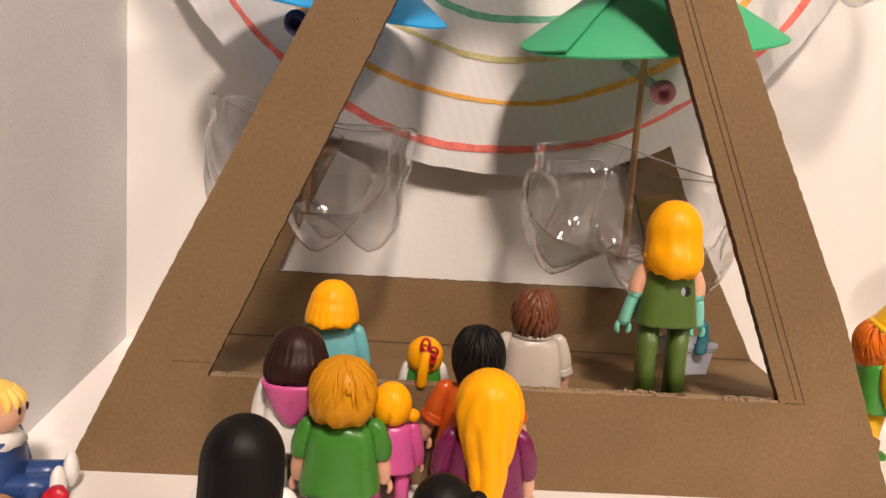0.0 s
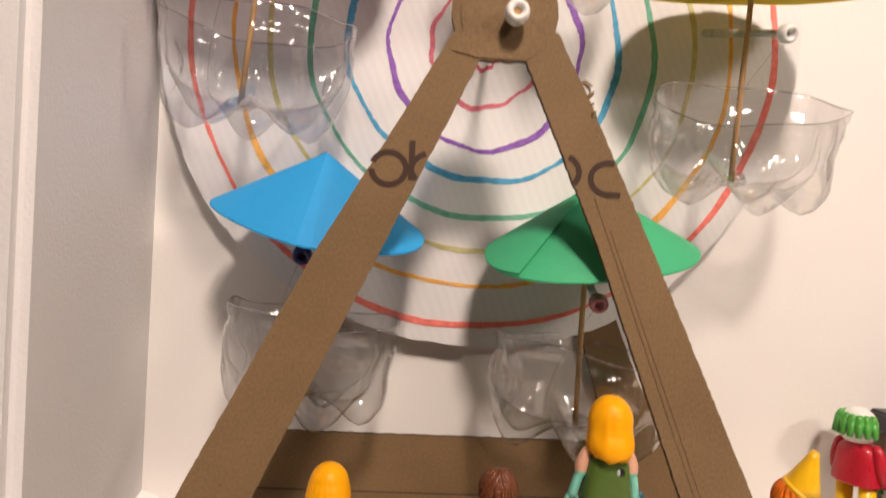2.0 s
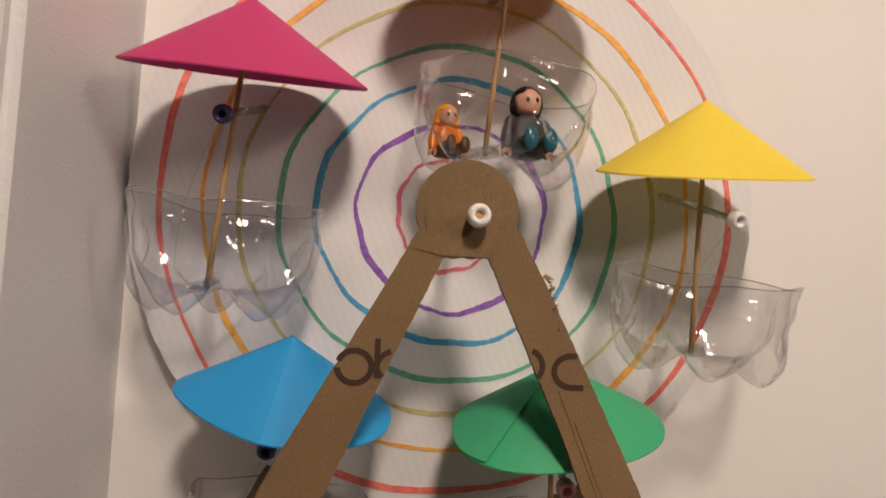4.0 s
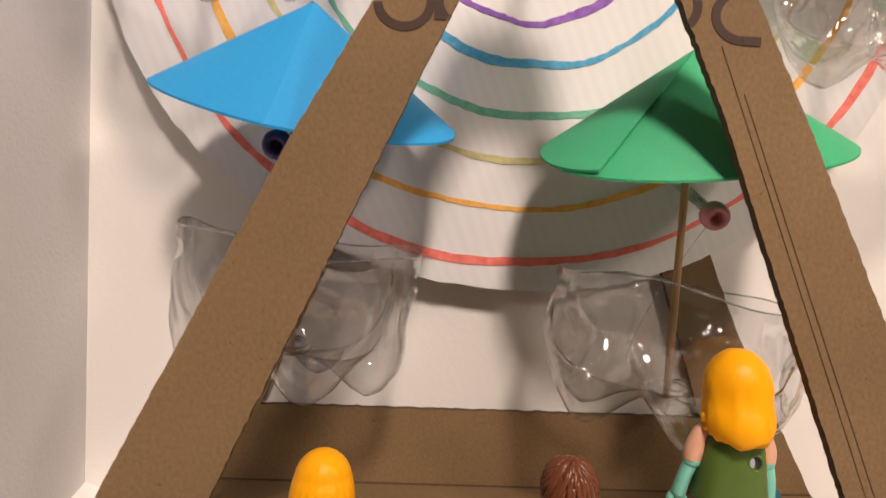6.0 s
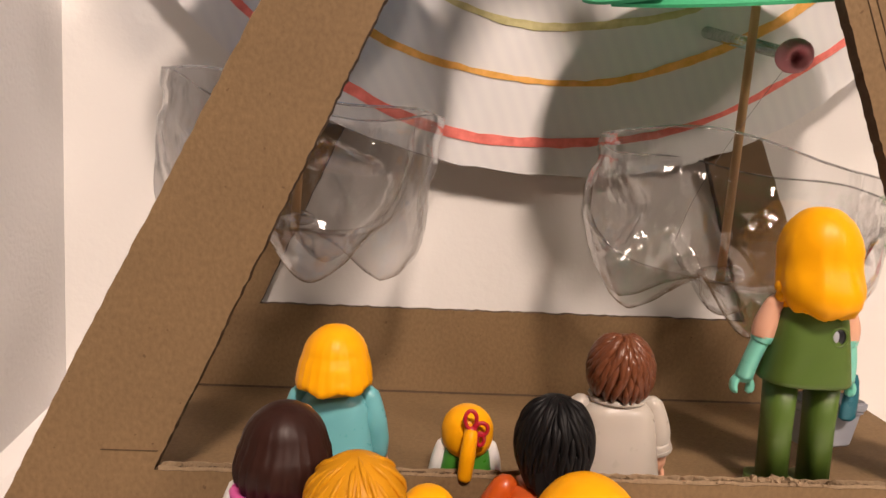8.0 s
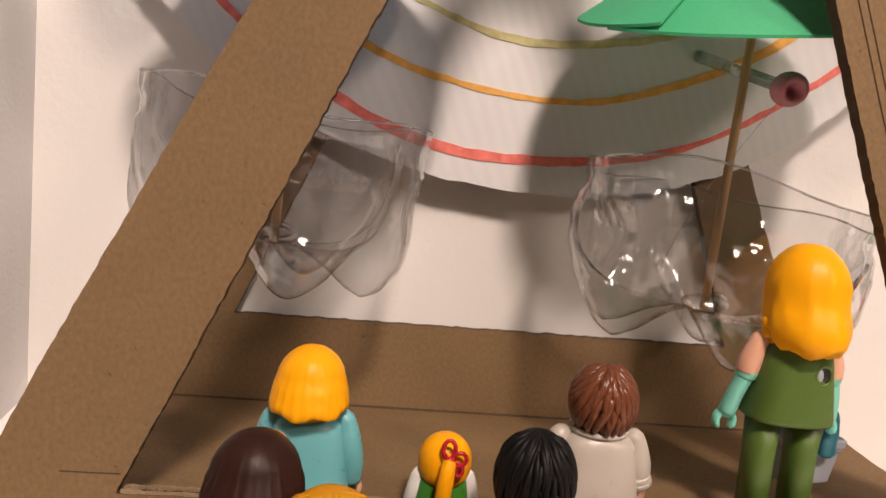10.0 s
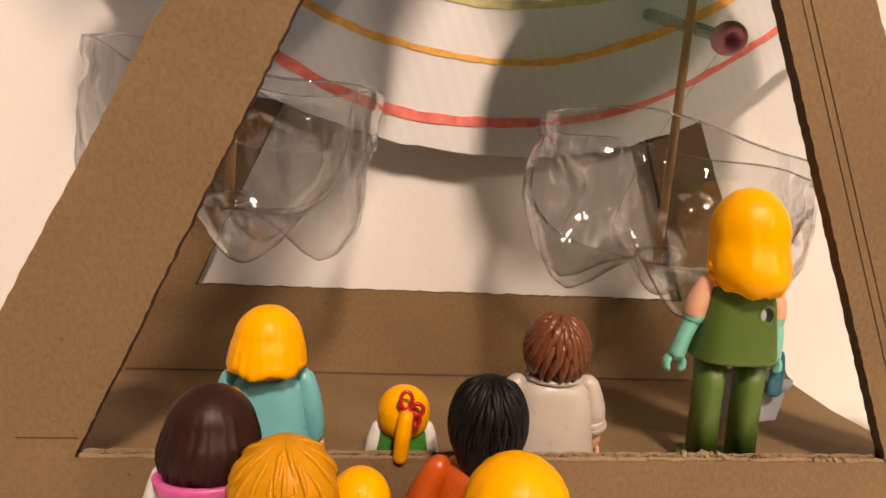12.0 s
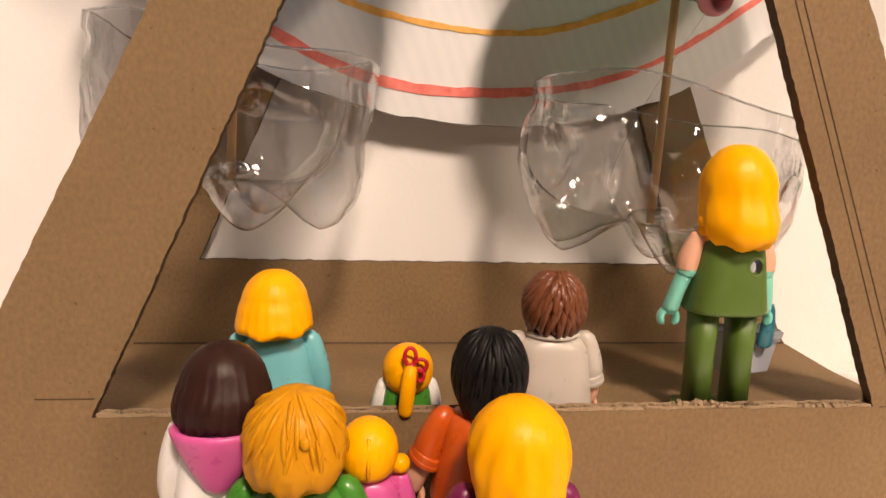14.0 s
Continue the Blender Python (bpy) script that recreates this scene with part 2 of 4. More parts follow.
def loft(bm, rings, seg=24, mat=0, cap=True):
    """Rings of (z, rx, ry, cx, cy) or with a wave: skin of a rounded body."""
    loops = []
    for z, rx, ry, cx, cy, *rest in rings:
        power = rest[0] if rest else 2.0
        loop = []
        for i in range(seg):
            a = 2 * math.pi * i / seg
            c, s = math.cos(a), math.sin(a)
            k = (abs(c) ** power + abs(s) ** power) ** (-1 / power)
            loop.append(bm.verts.new((cx + rx * c * k, cy + ry * s * k, z)))
        loops.append(loop)
    for a, b in zip(loops, loops[1:]):
        for i in range(seg):
            bm.faces.new((a[i], a[(i + 1) % seg], b[(i + 1) % seg], b[i])).material_index = mat
    if cap:
        bm.faces.new(loops[0][::-1]).material_index = mat
        bm.faces.new(loops[-1]).material_index = mat
    return [v for loop in loops for v in loop]


def tube(bm, a, b, r0, r1=None, seg=12, mat=0, rings=1):
    a, b = Vector(a), Vector(b)
    r1 = r0 if r1 is None else r1
    q = (b - a).to_track_quat("Z", "Y").to_matrix()
    loops = []
    for k in range(rings + 1):
        f = k / rings
        r = r0 + (r1 - r0) * f
        loops.append([bm.verts.new(a + (b - a) * f + q @ Vector((r * math.cos(2 * math.pi * i / seg), r * math.sin(2 * math.pi * i / seg), 0))) for i in range(seg)])
    for p, q2 in zip(loops, loops[1:]):
        for i in range(seg):
            bm.faces.new((p[i], p[(i + 1) % seg], q2[(i + 1) % seg], q2[i])).material_index = mat
    bm.faces.new(loops[0][::-1]).material_index = mat
    bm.faces.new(loops[-1]).material_index = mat


def ball(bm, at, r, mat=0, squash=(1, 1, 1), seg=18):
    ret = bmesh.ops.create_uvsphere(bm, u_segments=seg, v_segments=max(8, seg * 2 // 3), radius=1)
    for v in ret["verts"]:
        v.co = Vector((v.co.x * r * squash[0], v.co.y * r * squash[1], v.co.z * r * squash[2])) + Vector(at)
    for f in {f for v in ret["verts"] for f in v.link_faces}:
        f.material_index = mat
    return ret["verts"]


def bead_mesh(at, r, axis):
    """A glass bead: a thick ring round its thread hole."""
    bm = bmesh.new()
    q = Vector(axis).to_track_quat("Z", "Y").to_matrix()
    n, m = 20, 12
    grid = []
    for i in range(n):
        a = 2 * math.pi * i / n
        row = []
        for j in range(m):
            b = 2 * math.pi * j / m
            rad = r * (0.66 + 0.36 * math.cos(b))
            row.append(bm.verts.new(Vector(at) + q @ Vector((rad * math.cos(a), rad * math.sin(a), r * 0.75 * math.sin(b)))))
        grid.append(row)
    for i in range(n):
        for j in range(m):
            bm.faces.new((grid[i][j], grid[(i + 1) % n][j], grid[(i + 1) % n][(j + 1) % m], grid[i][(j + 1) % m]))
    bm.faces.new([row[m // 2] for row in grid])
    return bm


# ---- setting: table, walls, room ----
def table_height(x, y):
    """The white table covering curls up a little towards the wall, beside the box."""
    left = max(0.0, min(1.0, (-3.40 - x) / 0.6)) * max(0.0, 0.03 + 0.21 * y) * min(1.0, max(0.0, y * 4))
    right = max(0.0, min(1.0, (x - 2.95) / 0.25)) * max(0.0, (y - 1.55) * 0.38)
    return left + right


WALL_Y = 2.23
bm = bmesh.new()
xs = [-6.4 + 0.25 * i for i in range(0, 62)]
ys = [-3.6 + 0.6 * i for i in range(6)] + [0.2 * i for i in range(0, 14)]
grid = [[bm.verts.new((x, y, table_height(x, y))) for y in ys] for x in xs]
for i in range(len(xs) - 1):
    for j in range(len(ys) - 1):
        bm.faces.new((grid[i][j], grid[i + 1][j], grid[i + 1][j + 1], grid[i][j + 1]))
ret = bmesh.ops.extrude_face_region(bm, geom=list(bm.faces))
for g in ret["geom"]:
    if isinstance(g, bmesh.types.BMVert):
        g.co.z -= 0.5
tagged(part("table", bm, TABLE_TOP, None, smooth=False), "smooth white table top under the cardboard model", "table", kind="structure")
bm = bmesh.new()
box(bm, (-4.07, WALL_Y, -15), (40, WALL_Y + 2, 35))
tagged(part("wall_back", bm, PLASTER), "plain white painted wall behind the wheel", "wall", kind="structure")
bm = bmesh.new()
box(bm, (-40, -0.49, -15), (-4.07, WALL_Y + 2, 35))
corner = [e for e in bm.edges if all(v.co.x > -5 and v.co.y < 0 for v in e.verts)]
bmesh.ops.bevel(bm, geom=corner, offset=0.12, segments=5, affect="EDGES")
tagged(part("wall_left", bm, TEXTURED), "white roughcast side wall beside the wheel", "wall", kind="structure")
for name, lo, hi in (("wall_far_left", (-42, -40, -15), (-40, -0.49, 35)), ("wall_right", (38, -40, -15), (40, WALL_Y, 35)), ("wall_front", (-42, -42, -15), (40, -40, 35)),
                     ("ceiling", (-42, -42, 35), (40, WALL_Y + 2, 37)), ("floor", (-42, -42, -17), (40, WALL_Y + 2, -15))):
    bm = bmesh.new()
    box(bm, lo, hi)
    tagged(part(name, bm, ROOM), "plain grey room " + name.split("_")[0], name.split("_")[0], kind="structure")


# ---- the cardboard stand: platform box with a front and a back trestle ----
rng = random.Random(5)
stand = thing("cardboard_stand", (0, 0, 0), "brown corrugated cardboard box stand with two cut-out trestles on the table", "stand")


def arc(cx, cz, r, a0, a1, n):
    return [(cx + r * math.cos(radians(a0 + (a1 - a0) * i / n)), cz + r * math.sin(radians(a0 + (a1 - a0) * i / n))) for i in range(n + 1)]


head = arc(-0.085, 5.99, 0.505, -18, 205, 14)
right_side = jagged([(3.15, 0.0), (2.545, 1.57), (1.42, 3.90), (0.735, 5.26), (0.43, 5.82)], 0.045, 0.0045, rng)
cut = max(range(len(right_side)), key=lambda i: right_side[i][1])
left_side = jagged([(-0.56, 5.78), (-0.91, 5.13), (-1.76, 3.62), (-2.78, 1.58), (-3.46, 0.16)], 0.045, 0.004, rng)
low = min(range(len(left_side)), key=lambda i: left_side[i][1])
front_outline = [(-3.46, 0.0)] + right_side[: cut + 1] + head + left_side[: low + 1]
front_hole = []
for (a, b), step, rough in ((((-2.44, 0.825), (-0.30, 5.53)), 0.03, 0.005), (((-0.30, 5.53), (0.14, 5.54)), 0.04, 0.008), (((0.14, 5.54), (0.905, 3.88)), 0.03, 0.006),
                            (((0.905, 3.88), (2.12, 0.825)), 0.033, 0.004), (((2.12, 0.825), (-2.44, 0.825)), 0.06, 0.006)):
    side = jagged([a, b], step, rough, rng)
    front_hole += side[: len(side) // 2]
bm = sheet(front_outline, [front_hole], 0.0, 0.075)
front = part("front_trestle", bm, (CARD, CARD_SHADE_AND_SCORE), stand)
# second layer of board round the head
patch = arc(-0.07, 5.96, 0.43, -22, 202, 24) + jagged([(-0.56, 5.60), (-0.33, 5.545), (0.13, 5.548), (0.38, 5.72)], 0.05, 0.006, rng)[:16]
bm = sheet(patch, [], -0.012, 0.0)
part("head_patch", bm, (CARD, CARD_SHADE_AND_SCORE), stand)
# the fluted cut edge of the front panel
bm = bmesh.new()
prev = None
for i in range(190):
    x = -2.42 + 4.53 * i / 189
    y = 0.0375 + 0.03 * math.sin(i * 1.9) + rng.uniform(-0.004, 0.004)
    h = 0.838 + rng.uniform(-0.006, 0.006) + (0.02 if 0.85 < x < 1.15 else 0)
    now = [bm.verts.new((x, y, z)) for z in (0.815, h)]
    if prev:
        bm.faces.new((prev[0], now[0], now[1], prev[1]))
    prev = now
part("fluted_edge", bm, PALE_CARD, stand, "pale torn corrugation")
bm = bmesh.new()
for y in (0.010, 0.066):
    prev = None
    for i in range(120):
        x = -2.42 + 4.53 * i / 119
        h = 0.842 + rng.uniform(-0.005, 0.007)
        now = [bm.verts.new((x, yy, z)) for yy, z in ((y - 0.005, 0.815), (y - 0.005, h), (y + 0.004, h), (y + 0.004, 0.815))]
        if prev:
            for k in range(3):
                bm.faces.new((prev[k], now[k], now[k + 1], prev[k + 1]))
        prev = now
part("liner_edge", bm, PALE_CARD, stand)
# torn scraps along the cut edges
for x0, z0, n, lean in ((0.98, 0.85, 16, 0.0), (1.22, 0.848, 10, 0.0), (0.62, 0.845, 7, 0.0), (1.62, 0.845, 8, 0.0), (1.9, 0.845, 6, 0.0), (0.80, 5.12, 14, -0.42)):
    for i in range(n):
        bm = bmesh.new()
        f = i / n - 0.5
        x, z = x0 + (0.32 * f if lean == 0 else 0.30 * f * abs(lean)), z0 - (0.0 if lean == 0 else 0.55 * f)
        a = rng.uniform(0, 6.28)
        r = rng.uniform(0.012, 0.038) if x0 < 1.1 and n > 12 else rng.uniform(0.008, 0.018)
        ret = bmesh.ops.create_icosphere(bm, subdivisions=1, radius=r, matrix=Matrix.Translation((x, 0.035 + rng.uniform(-0.035, 0.035), z - 0.008)) @ pose(0, 0, 0, rng.uniform(0, 60), rng.uniform(0, 60), rng.uniform(0, 180)) @ Matrix.Diagonal((1.5, 0.9, 0.55, 1)))
        for v in ret["verts"]:
            v.co += Vector([rng.uniform(-0.4, 0.4) * r for _ in range(3)])
        part("torn_scrap", bm, PALE_CARD, stand)
# pencil and knife lines on the right leg and the left foot
for (ax, az), (bx, bz) in (((2.25, 0.86), (0.86, 4.30)), ((2.32, 0.84), (1.02, 4.02)), ((-2.72, 0.93), (-2.42, 0.93)), ((2.16, 0.825), (2.33, 0.825))):
    bm = bmesh.new()
    d = Vector((bx - ax, 0, bz - az)).normalized()
    nrm = Vector((d.z, 0, -d.x)) * 0.0022
    a, b = Vector((ax, -0.004, az)), Vector((bx, -0.004, bz))
    vs = [bm.verts.new(p) for p in (a - nrm, b - nrm, b + nrm, a + nrm)]
    ws = [bm.verts.new(v.co + Vector((0, 0.005, 0))) for v in vs]
    bm.faces.new(vs)
    bm.faces.new(ws[::-1])
    for k in range(4):
        bm.faces.new((vs[k], vs[(k + 1) % 4], ws[(k + 1) % 4], ws[k]))
    part("score_line", bm, CARD_SHADE_AND_SCORE, stand, "dark scored line")

# floor of the platform, its back panel, and the back trestle
bm = bmesh.new()
pts = [(-2.86, 0.08), (2.50, 0.08), (2.98, 2.08), (-2.94, 2.08)]
top = [bm.verts.new((x, y, 0.704 - 0.05 * y)) for x, y in pts]
bot = [bm.verts.new((x, y, 0.634 - 0.05 * y)) for x, y in pts]
bm.faces.new(top)
bm.faces.new(bot[::-1])
for k in range(4):
    bm.faces.new((top[k], top[(k + 1) % 4], bot[(k + 1) % 4], bot[k]))
part("platform", bm, cardboard("brown_cardboard_flat", (0.200, 0.127, 0.062), "Y"), stand)
back_outline = jagged([(-3.15, 0.0), (3.15, 0.0), (2.98, 0.60), (2.12, 2.22), (1.78, 3.02), (0.42, 5.9), (0.2, 6.4), (-0.2, 6.4), (-0.42, 5.9), (-2.28, 2.85), (-3.02, 1.33), (-3.12, 0.60)], 0.06, 0.005, rng)
back_hole = jagged([(-2.39, 1.33), (-1.75, 2.79), (-0.25, 5.5), (0.25, 5.5), (1.35, 2.77), (1.83, 1.335)], 0.045, 0.006, rng)
part("back_trestle", sheet(back_outline, [back_hole], 2.10, 2.175), (CARD, CARD_SHADE_AND_SCORE), stand)
# thin dark tube that draws the shade in the fold
bm = bmesh.new()
tube(bm, (-2.93, 2.092, 0.602), (2.97, 2.092, 0.602), 0.013, seg=8)
part("fold_shade", bm, CARD_SHADE_AND_SCORE, stand, "dark strip painting the shade in the fold")
for x0, x1 in ((-3.05, -2.93), (2.93, 3.05)):
    bm = bmesh.new()
    vs = box(bm, (x0, 0.08, 0.0), (x1, 2.09, 0.52))
    part("side_flap", bm, CARD, stand)


# printed letters' strokes, cut off by the board's edges
def stroke_arc(cx, cz, rx, rz, a0, a1, w=0.055):
    bm = bmesh.new()
    n = max(6, int(abs(a1 - a0) / 6))
    rows = []
    for i in range(n + 1):
        a = radians(a0 + (a1 - a0) * i / n)
        rows.append([bm.verts.new((cx + (rx + o) * math.cos(a), y, cz + (rz + o) * math.sin(a))) for o, y in ((-w / 2, -0.005), (w / 2, -0.005), (w / 2, 0.002), (-w / 2, 0.002))])
    for a, b in zip(rows, rows[1:]):
        for k in range(4):
            bm.faces.new((a[k], b[k], b[(k + 1) % 4], a[(k + 1) % 4]))
    bm.faces.new(rows[0])
    bm.faces.new(rows[-1][::-1])
    part("printed_stroke", bm, INK, stand, "dark brown printed shape")


def stroke_bar(x0, z0, x1, z1, w=0.055):
    bm = bmesh.new()
    d = Vector((x1 - x0, 0, z1 - z0)).normalized()
    nrm = Vector((d.z, 0, -d.x)) * w / 2
    vs = []
    for y in (-0.008, 0.003):
        for p in (Vector((x0, y, z0)) - nrm, Vector((x1, y, z1)) - nrm, Vector((x1, y, z1)) + nrm, Vector((x0, y, z0)) + nrm):
            vs.append(bm.verts.new(p))
    bm.faces.new(vs[:4])
    bm.faces.new(vs[7:3:-1])
    for k in range(4):
        bm.faces.new((vs[k], vs[(k + 1) % 4], vs[4 + (k + 1) % 4], vs[4 + k]))
    part("printed_stroke", bm, INK, stand, "dark brown printed shape")


stroke_arc(-1.095, 4.47, 0.16, 0.15, -176, 160)
stroke_bar(-0.885, 4.74, -0.885, 4.37)
stroke_arc(-0.69, 4.48, 0.195, 0.15, 110, 222)
stroke_arc(0.52, 4.53, 0.175, 0.16, -42, 66)
stroke_arc(0.985, 4.49, 0.175, 0.15, 88, 272)
stroke_bar(0.985, 4.34, 1.10, 4.34)
stroke_bar(0.985, 4.64, 1.03, 4.64)


# ---- the wheel ----
wheel = thing("ferris_wheel", (0, 1.95, 6.2), "white corrugated cardboard wheel disc with coloured marker rings on an axle", "wheel")
n = 220
rim = []
for i in range(n):
    a = 2 * math.pi * i / n
    r = 3.955 + 0.03 * math.sin(2 * a + 0.5) + 0.03 * math.sin(5 * a + 1) + rng.uniform(-0.012, 0.012)
    rim.append((-0.07 + r * math.cos(a), 0.24 + r * math.sin(a)))
bm = sheet(rim, [], 0.0, 0.09)
part("disc", bm, (WHITE_BOARD, CARD_SHADE_AND_SCORE), wheel)


def ring(r, cz, width, material):
    bm = bmesh.new()
    n, rows = 200, []
    ph = rng.uniform(0, 6)
    for i in range(n):
        a = 2 * math.pi * i / n
        rr = r + 0.03 * math.sin(3 * a + ph) + 0.014 * math.sin(11 * a + 2 * ph) + rng.uniform(-0.005, 0.005)
        w = width * (0.85 + 0.25 * math.sin(4 * a + ph * 2) + rng.uniform(-0.14, 0.14))
        rows.append([bm.verts.new((-0.05 + (rr + o) * math.cos(a), y, cz - 6.2 + (rr + o) * math.sin(a))) for o, y in ((-w / 2, -0.008), (w / 2, -0.008), (w / 2, 0.004), (-w / 2, 0.004))])
    for i in range(n):
        a, b = rows[i], rows[(i + 1) % n]
        for k in range(4):
            bm.faces.new((a[k], b[k], b[(k + 1) % 4], a[(k + 1) % 4]))
    part("ring", bm, material, wheel)


for r, cz, w, name, col in ((0.2, 6.17, 0.055, "crimson_marker", (0.62, 0.08, 0.13)), (0.70, 6.19, 0.06, "rose_marker", (0.66, 0.13, 0.19)),
                            (1.19, 6.17, 0.075, "purple_marker", (0.22, 0.06, 0.42)), (1.68, 6.25, 0.08, "blue_marker", (0.03, 0.33, 0.58)),
                            (2.13, 6.23, 0.07, "green_marker", (0.10, 0.40, 0.27)), (2.63, 6.32, 0.06, "olive_marker", (0.55, 0.50, 0.22)),
                            (3.08, 6.33, 0.075, "orange_marker", (0.85, 0.42, 0.06)), (3.62, 6.40, 0.08, "red_marker", (0.86, 0.17, 0.13))):
    ring(r, cz, w, marker(name, col))
bm = bmesh.new()
tube(bm, (0, -2.16, -0.27), (-0.04, 0.2, -0.03), 0.04, seg=12)
part("axle", bm, STICK, wheel)
part("bead", bead_mesh((0, -2.13, -0.27), 0.115, (0.0, -1, 0.05)), plastic("white_bead", (0.85, 0.84, 0.82), 0.2), wheel, "white bead", smooth=True)


# ---- gondolas ----
def interp(table, v):
    for (v0, *a), (v1, *b) in zip(table, table[1:]):
        if v <= v1:
            f = (v - v0) / (v1 - v0)
            f = f * f * (3 - 2 * f) if v1 - v0 > 0.2 else f
            return [p + (q - p) * f for p, q in zip(a, b)]
    return list(table[-1][1:])


LOBE = [(0.0, 1.0, 1.0), (0.3, 1.0, 0.62), (0.45, 0.98, 0.38), (0.56, 0.92, 0.18), (0.64, 0.80, 0.05), (0.70, 0.68, 0.0), (0.77, 0.56, 0.04), (0.86, 0.36, 0.16), (0.94, 0.16, 0.235), (1.0, 0.0, 0.25)]
VALLEY = [(0.0, 1.0, 1.0), (0.3, 1.0, 0.68), (0.45, 0.97, 0.52), (0.56, 0.90, 0.42), (0.64, 0.80, 0.35), (0.70, 0.68, 0.30), (0.77, 0.54, 0.27), (0.86, 0.36, 0.255), (0.94, 0.16, 0.25), (1.0, 0.0, 0.25)]


def bowl_mesh(radius, height, spin, seed):
    r2 = random.Random(seed)
    bm = bmesh.new()
    seg, steps = 120, 44
    p1, p2 = r2.uniform(0, 6), r2.uniform(0, 6)
    rows = []
    for j in range(steps + 1):
        v = j / steps
        row = []
        for i in range(seg):
            a = 2 * math.pi * i / seg
            w = (0.5 + 0.5 * math.cos(5 * (a - spin))) ** 0.8
            rl, zl = interp(LOBE, v)
            rv, zv = interp(VALLEY, v)
            r, z = rl * w + rv * (1 - w), zl * w + zv * (1 - w)
            if 0.10 < v < 0.16:
                r *= 0.975
            crease = max(0.0, 1 - abs(((a - spin) * 5 / (2 * math.pi)) % 1 - 0.5) / 0.06)
            r *= 1 - 0.07 * crease * min(1.0, v / 0.3)
            # moulded hollows above the feet, and dents from cutting and handling
            turn = ((a - spin) * 5 / (2 * math.pi) + 0.5) % 1 - 0.5
            hollow = max(0.0, 1 - (turn / 0.26) ** 2 - ((v - 0.33) / 0.17) ** 2)
            r *= 1 - 0.13 * hollow ** 0.6
            dent = noise.noise(Vector((2.2 * math.cos(a) + p1, 2.2 * math.sin(a), 3.0 * v + p2)))
            fine = noise.noise(Vector((6.5 * math.cos(a) + p2, 6.5 * math.sin(a), 4.0 * v + p1)))
            r *= 1 + (0.045 * dent + 0.020 * (0.35 - abs(fine))) * min(1.0, (1 - v) * 3)
            if v < 0.3:
                z += (1 - v / 0.3) * (0.035 * math.sin(2 * a + p1) + 0.02 * math.sin(5 * a + p2))
                r *= 1 + (1 - v / 0.3) * 0.035 * math.sin(2 * a + p2)
            if j == steps:
                r = 0.004
            row.append(bm.verts.new((radius * r * math.cos(a), 0.77 * radius * r * math.sin(a), height * z)))
        rows.append(row)
    for a, b in zip(rows, rows[1:]):
        for i in range(seg):
            bm.faces.new((a[i], a[(i + 1) % seg], b[(i + 1) % seg], b[i]))
    bm.faces.new(rows[-1])
    return bm


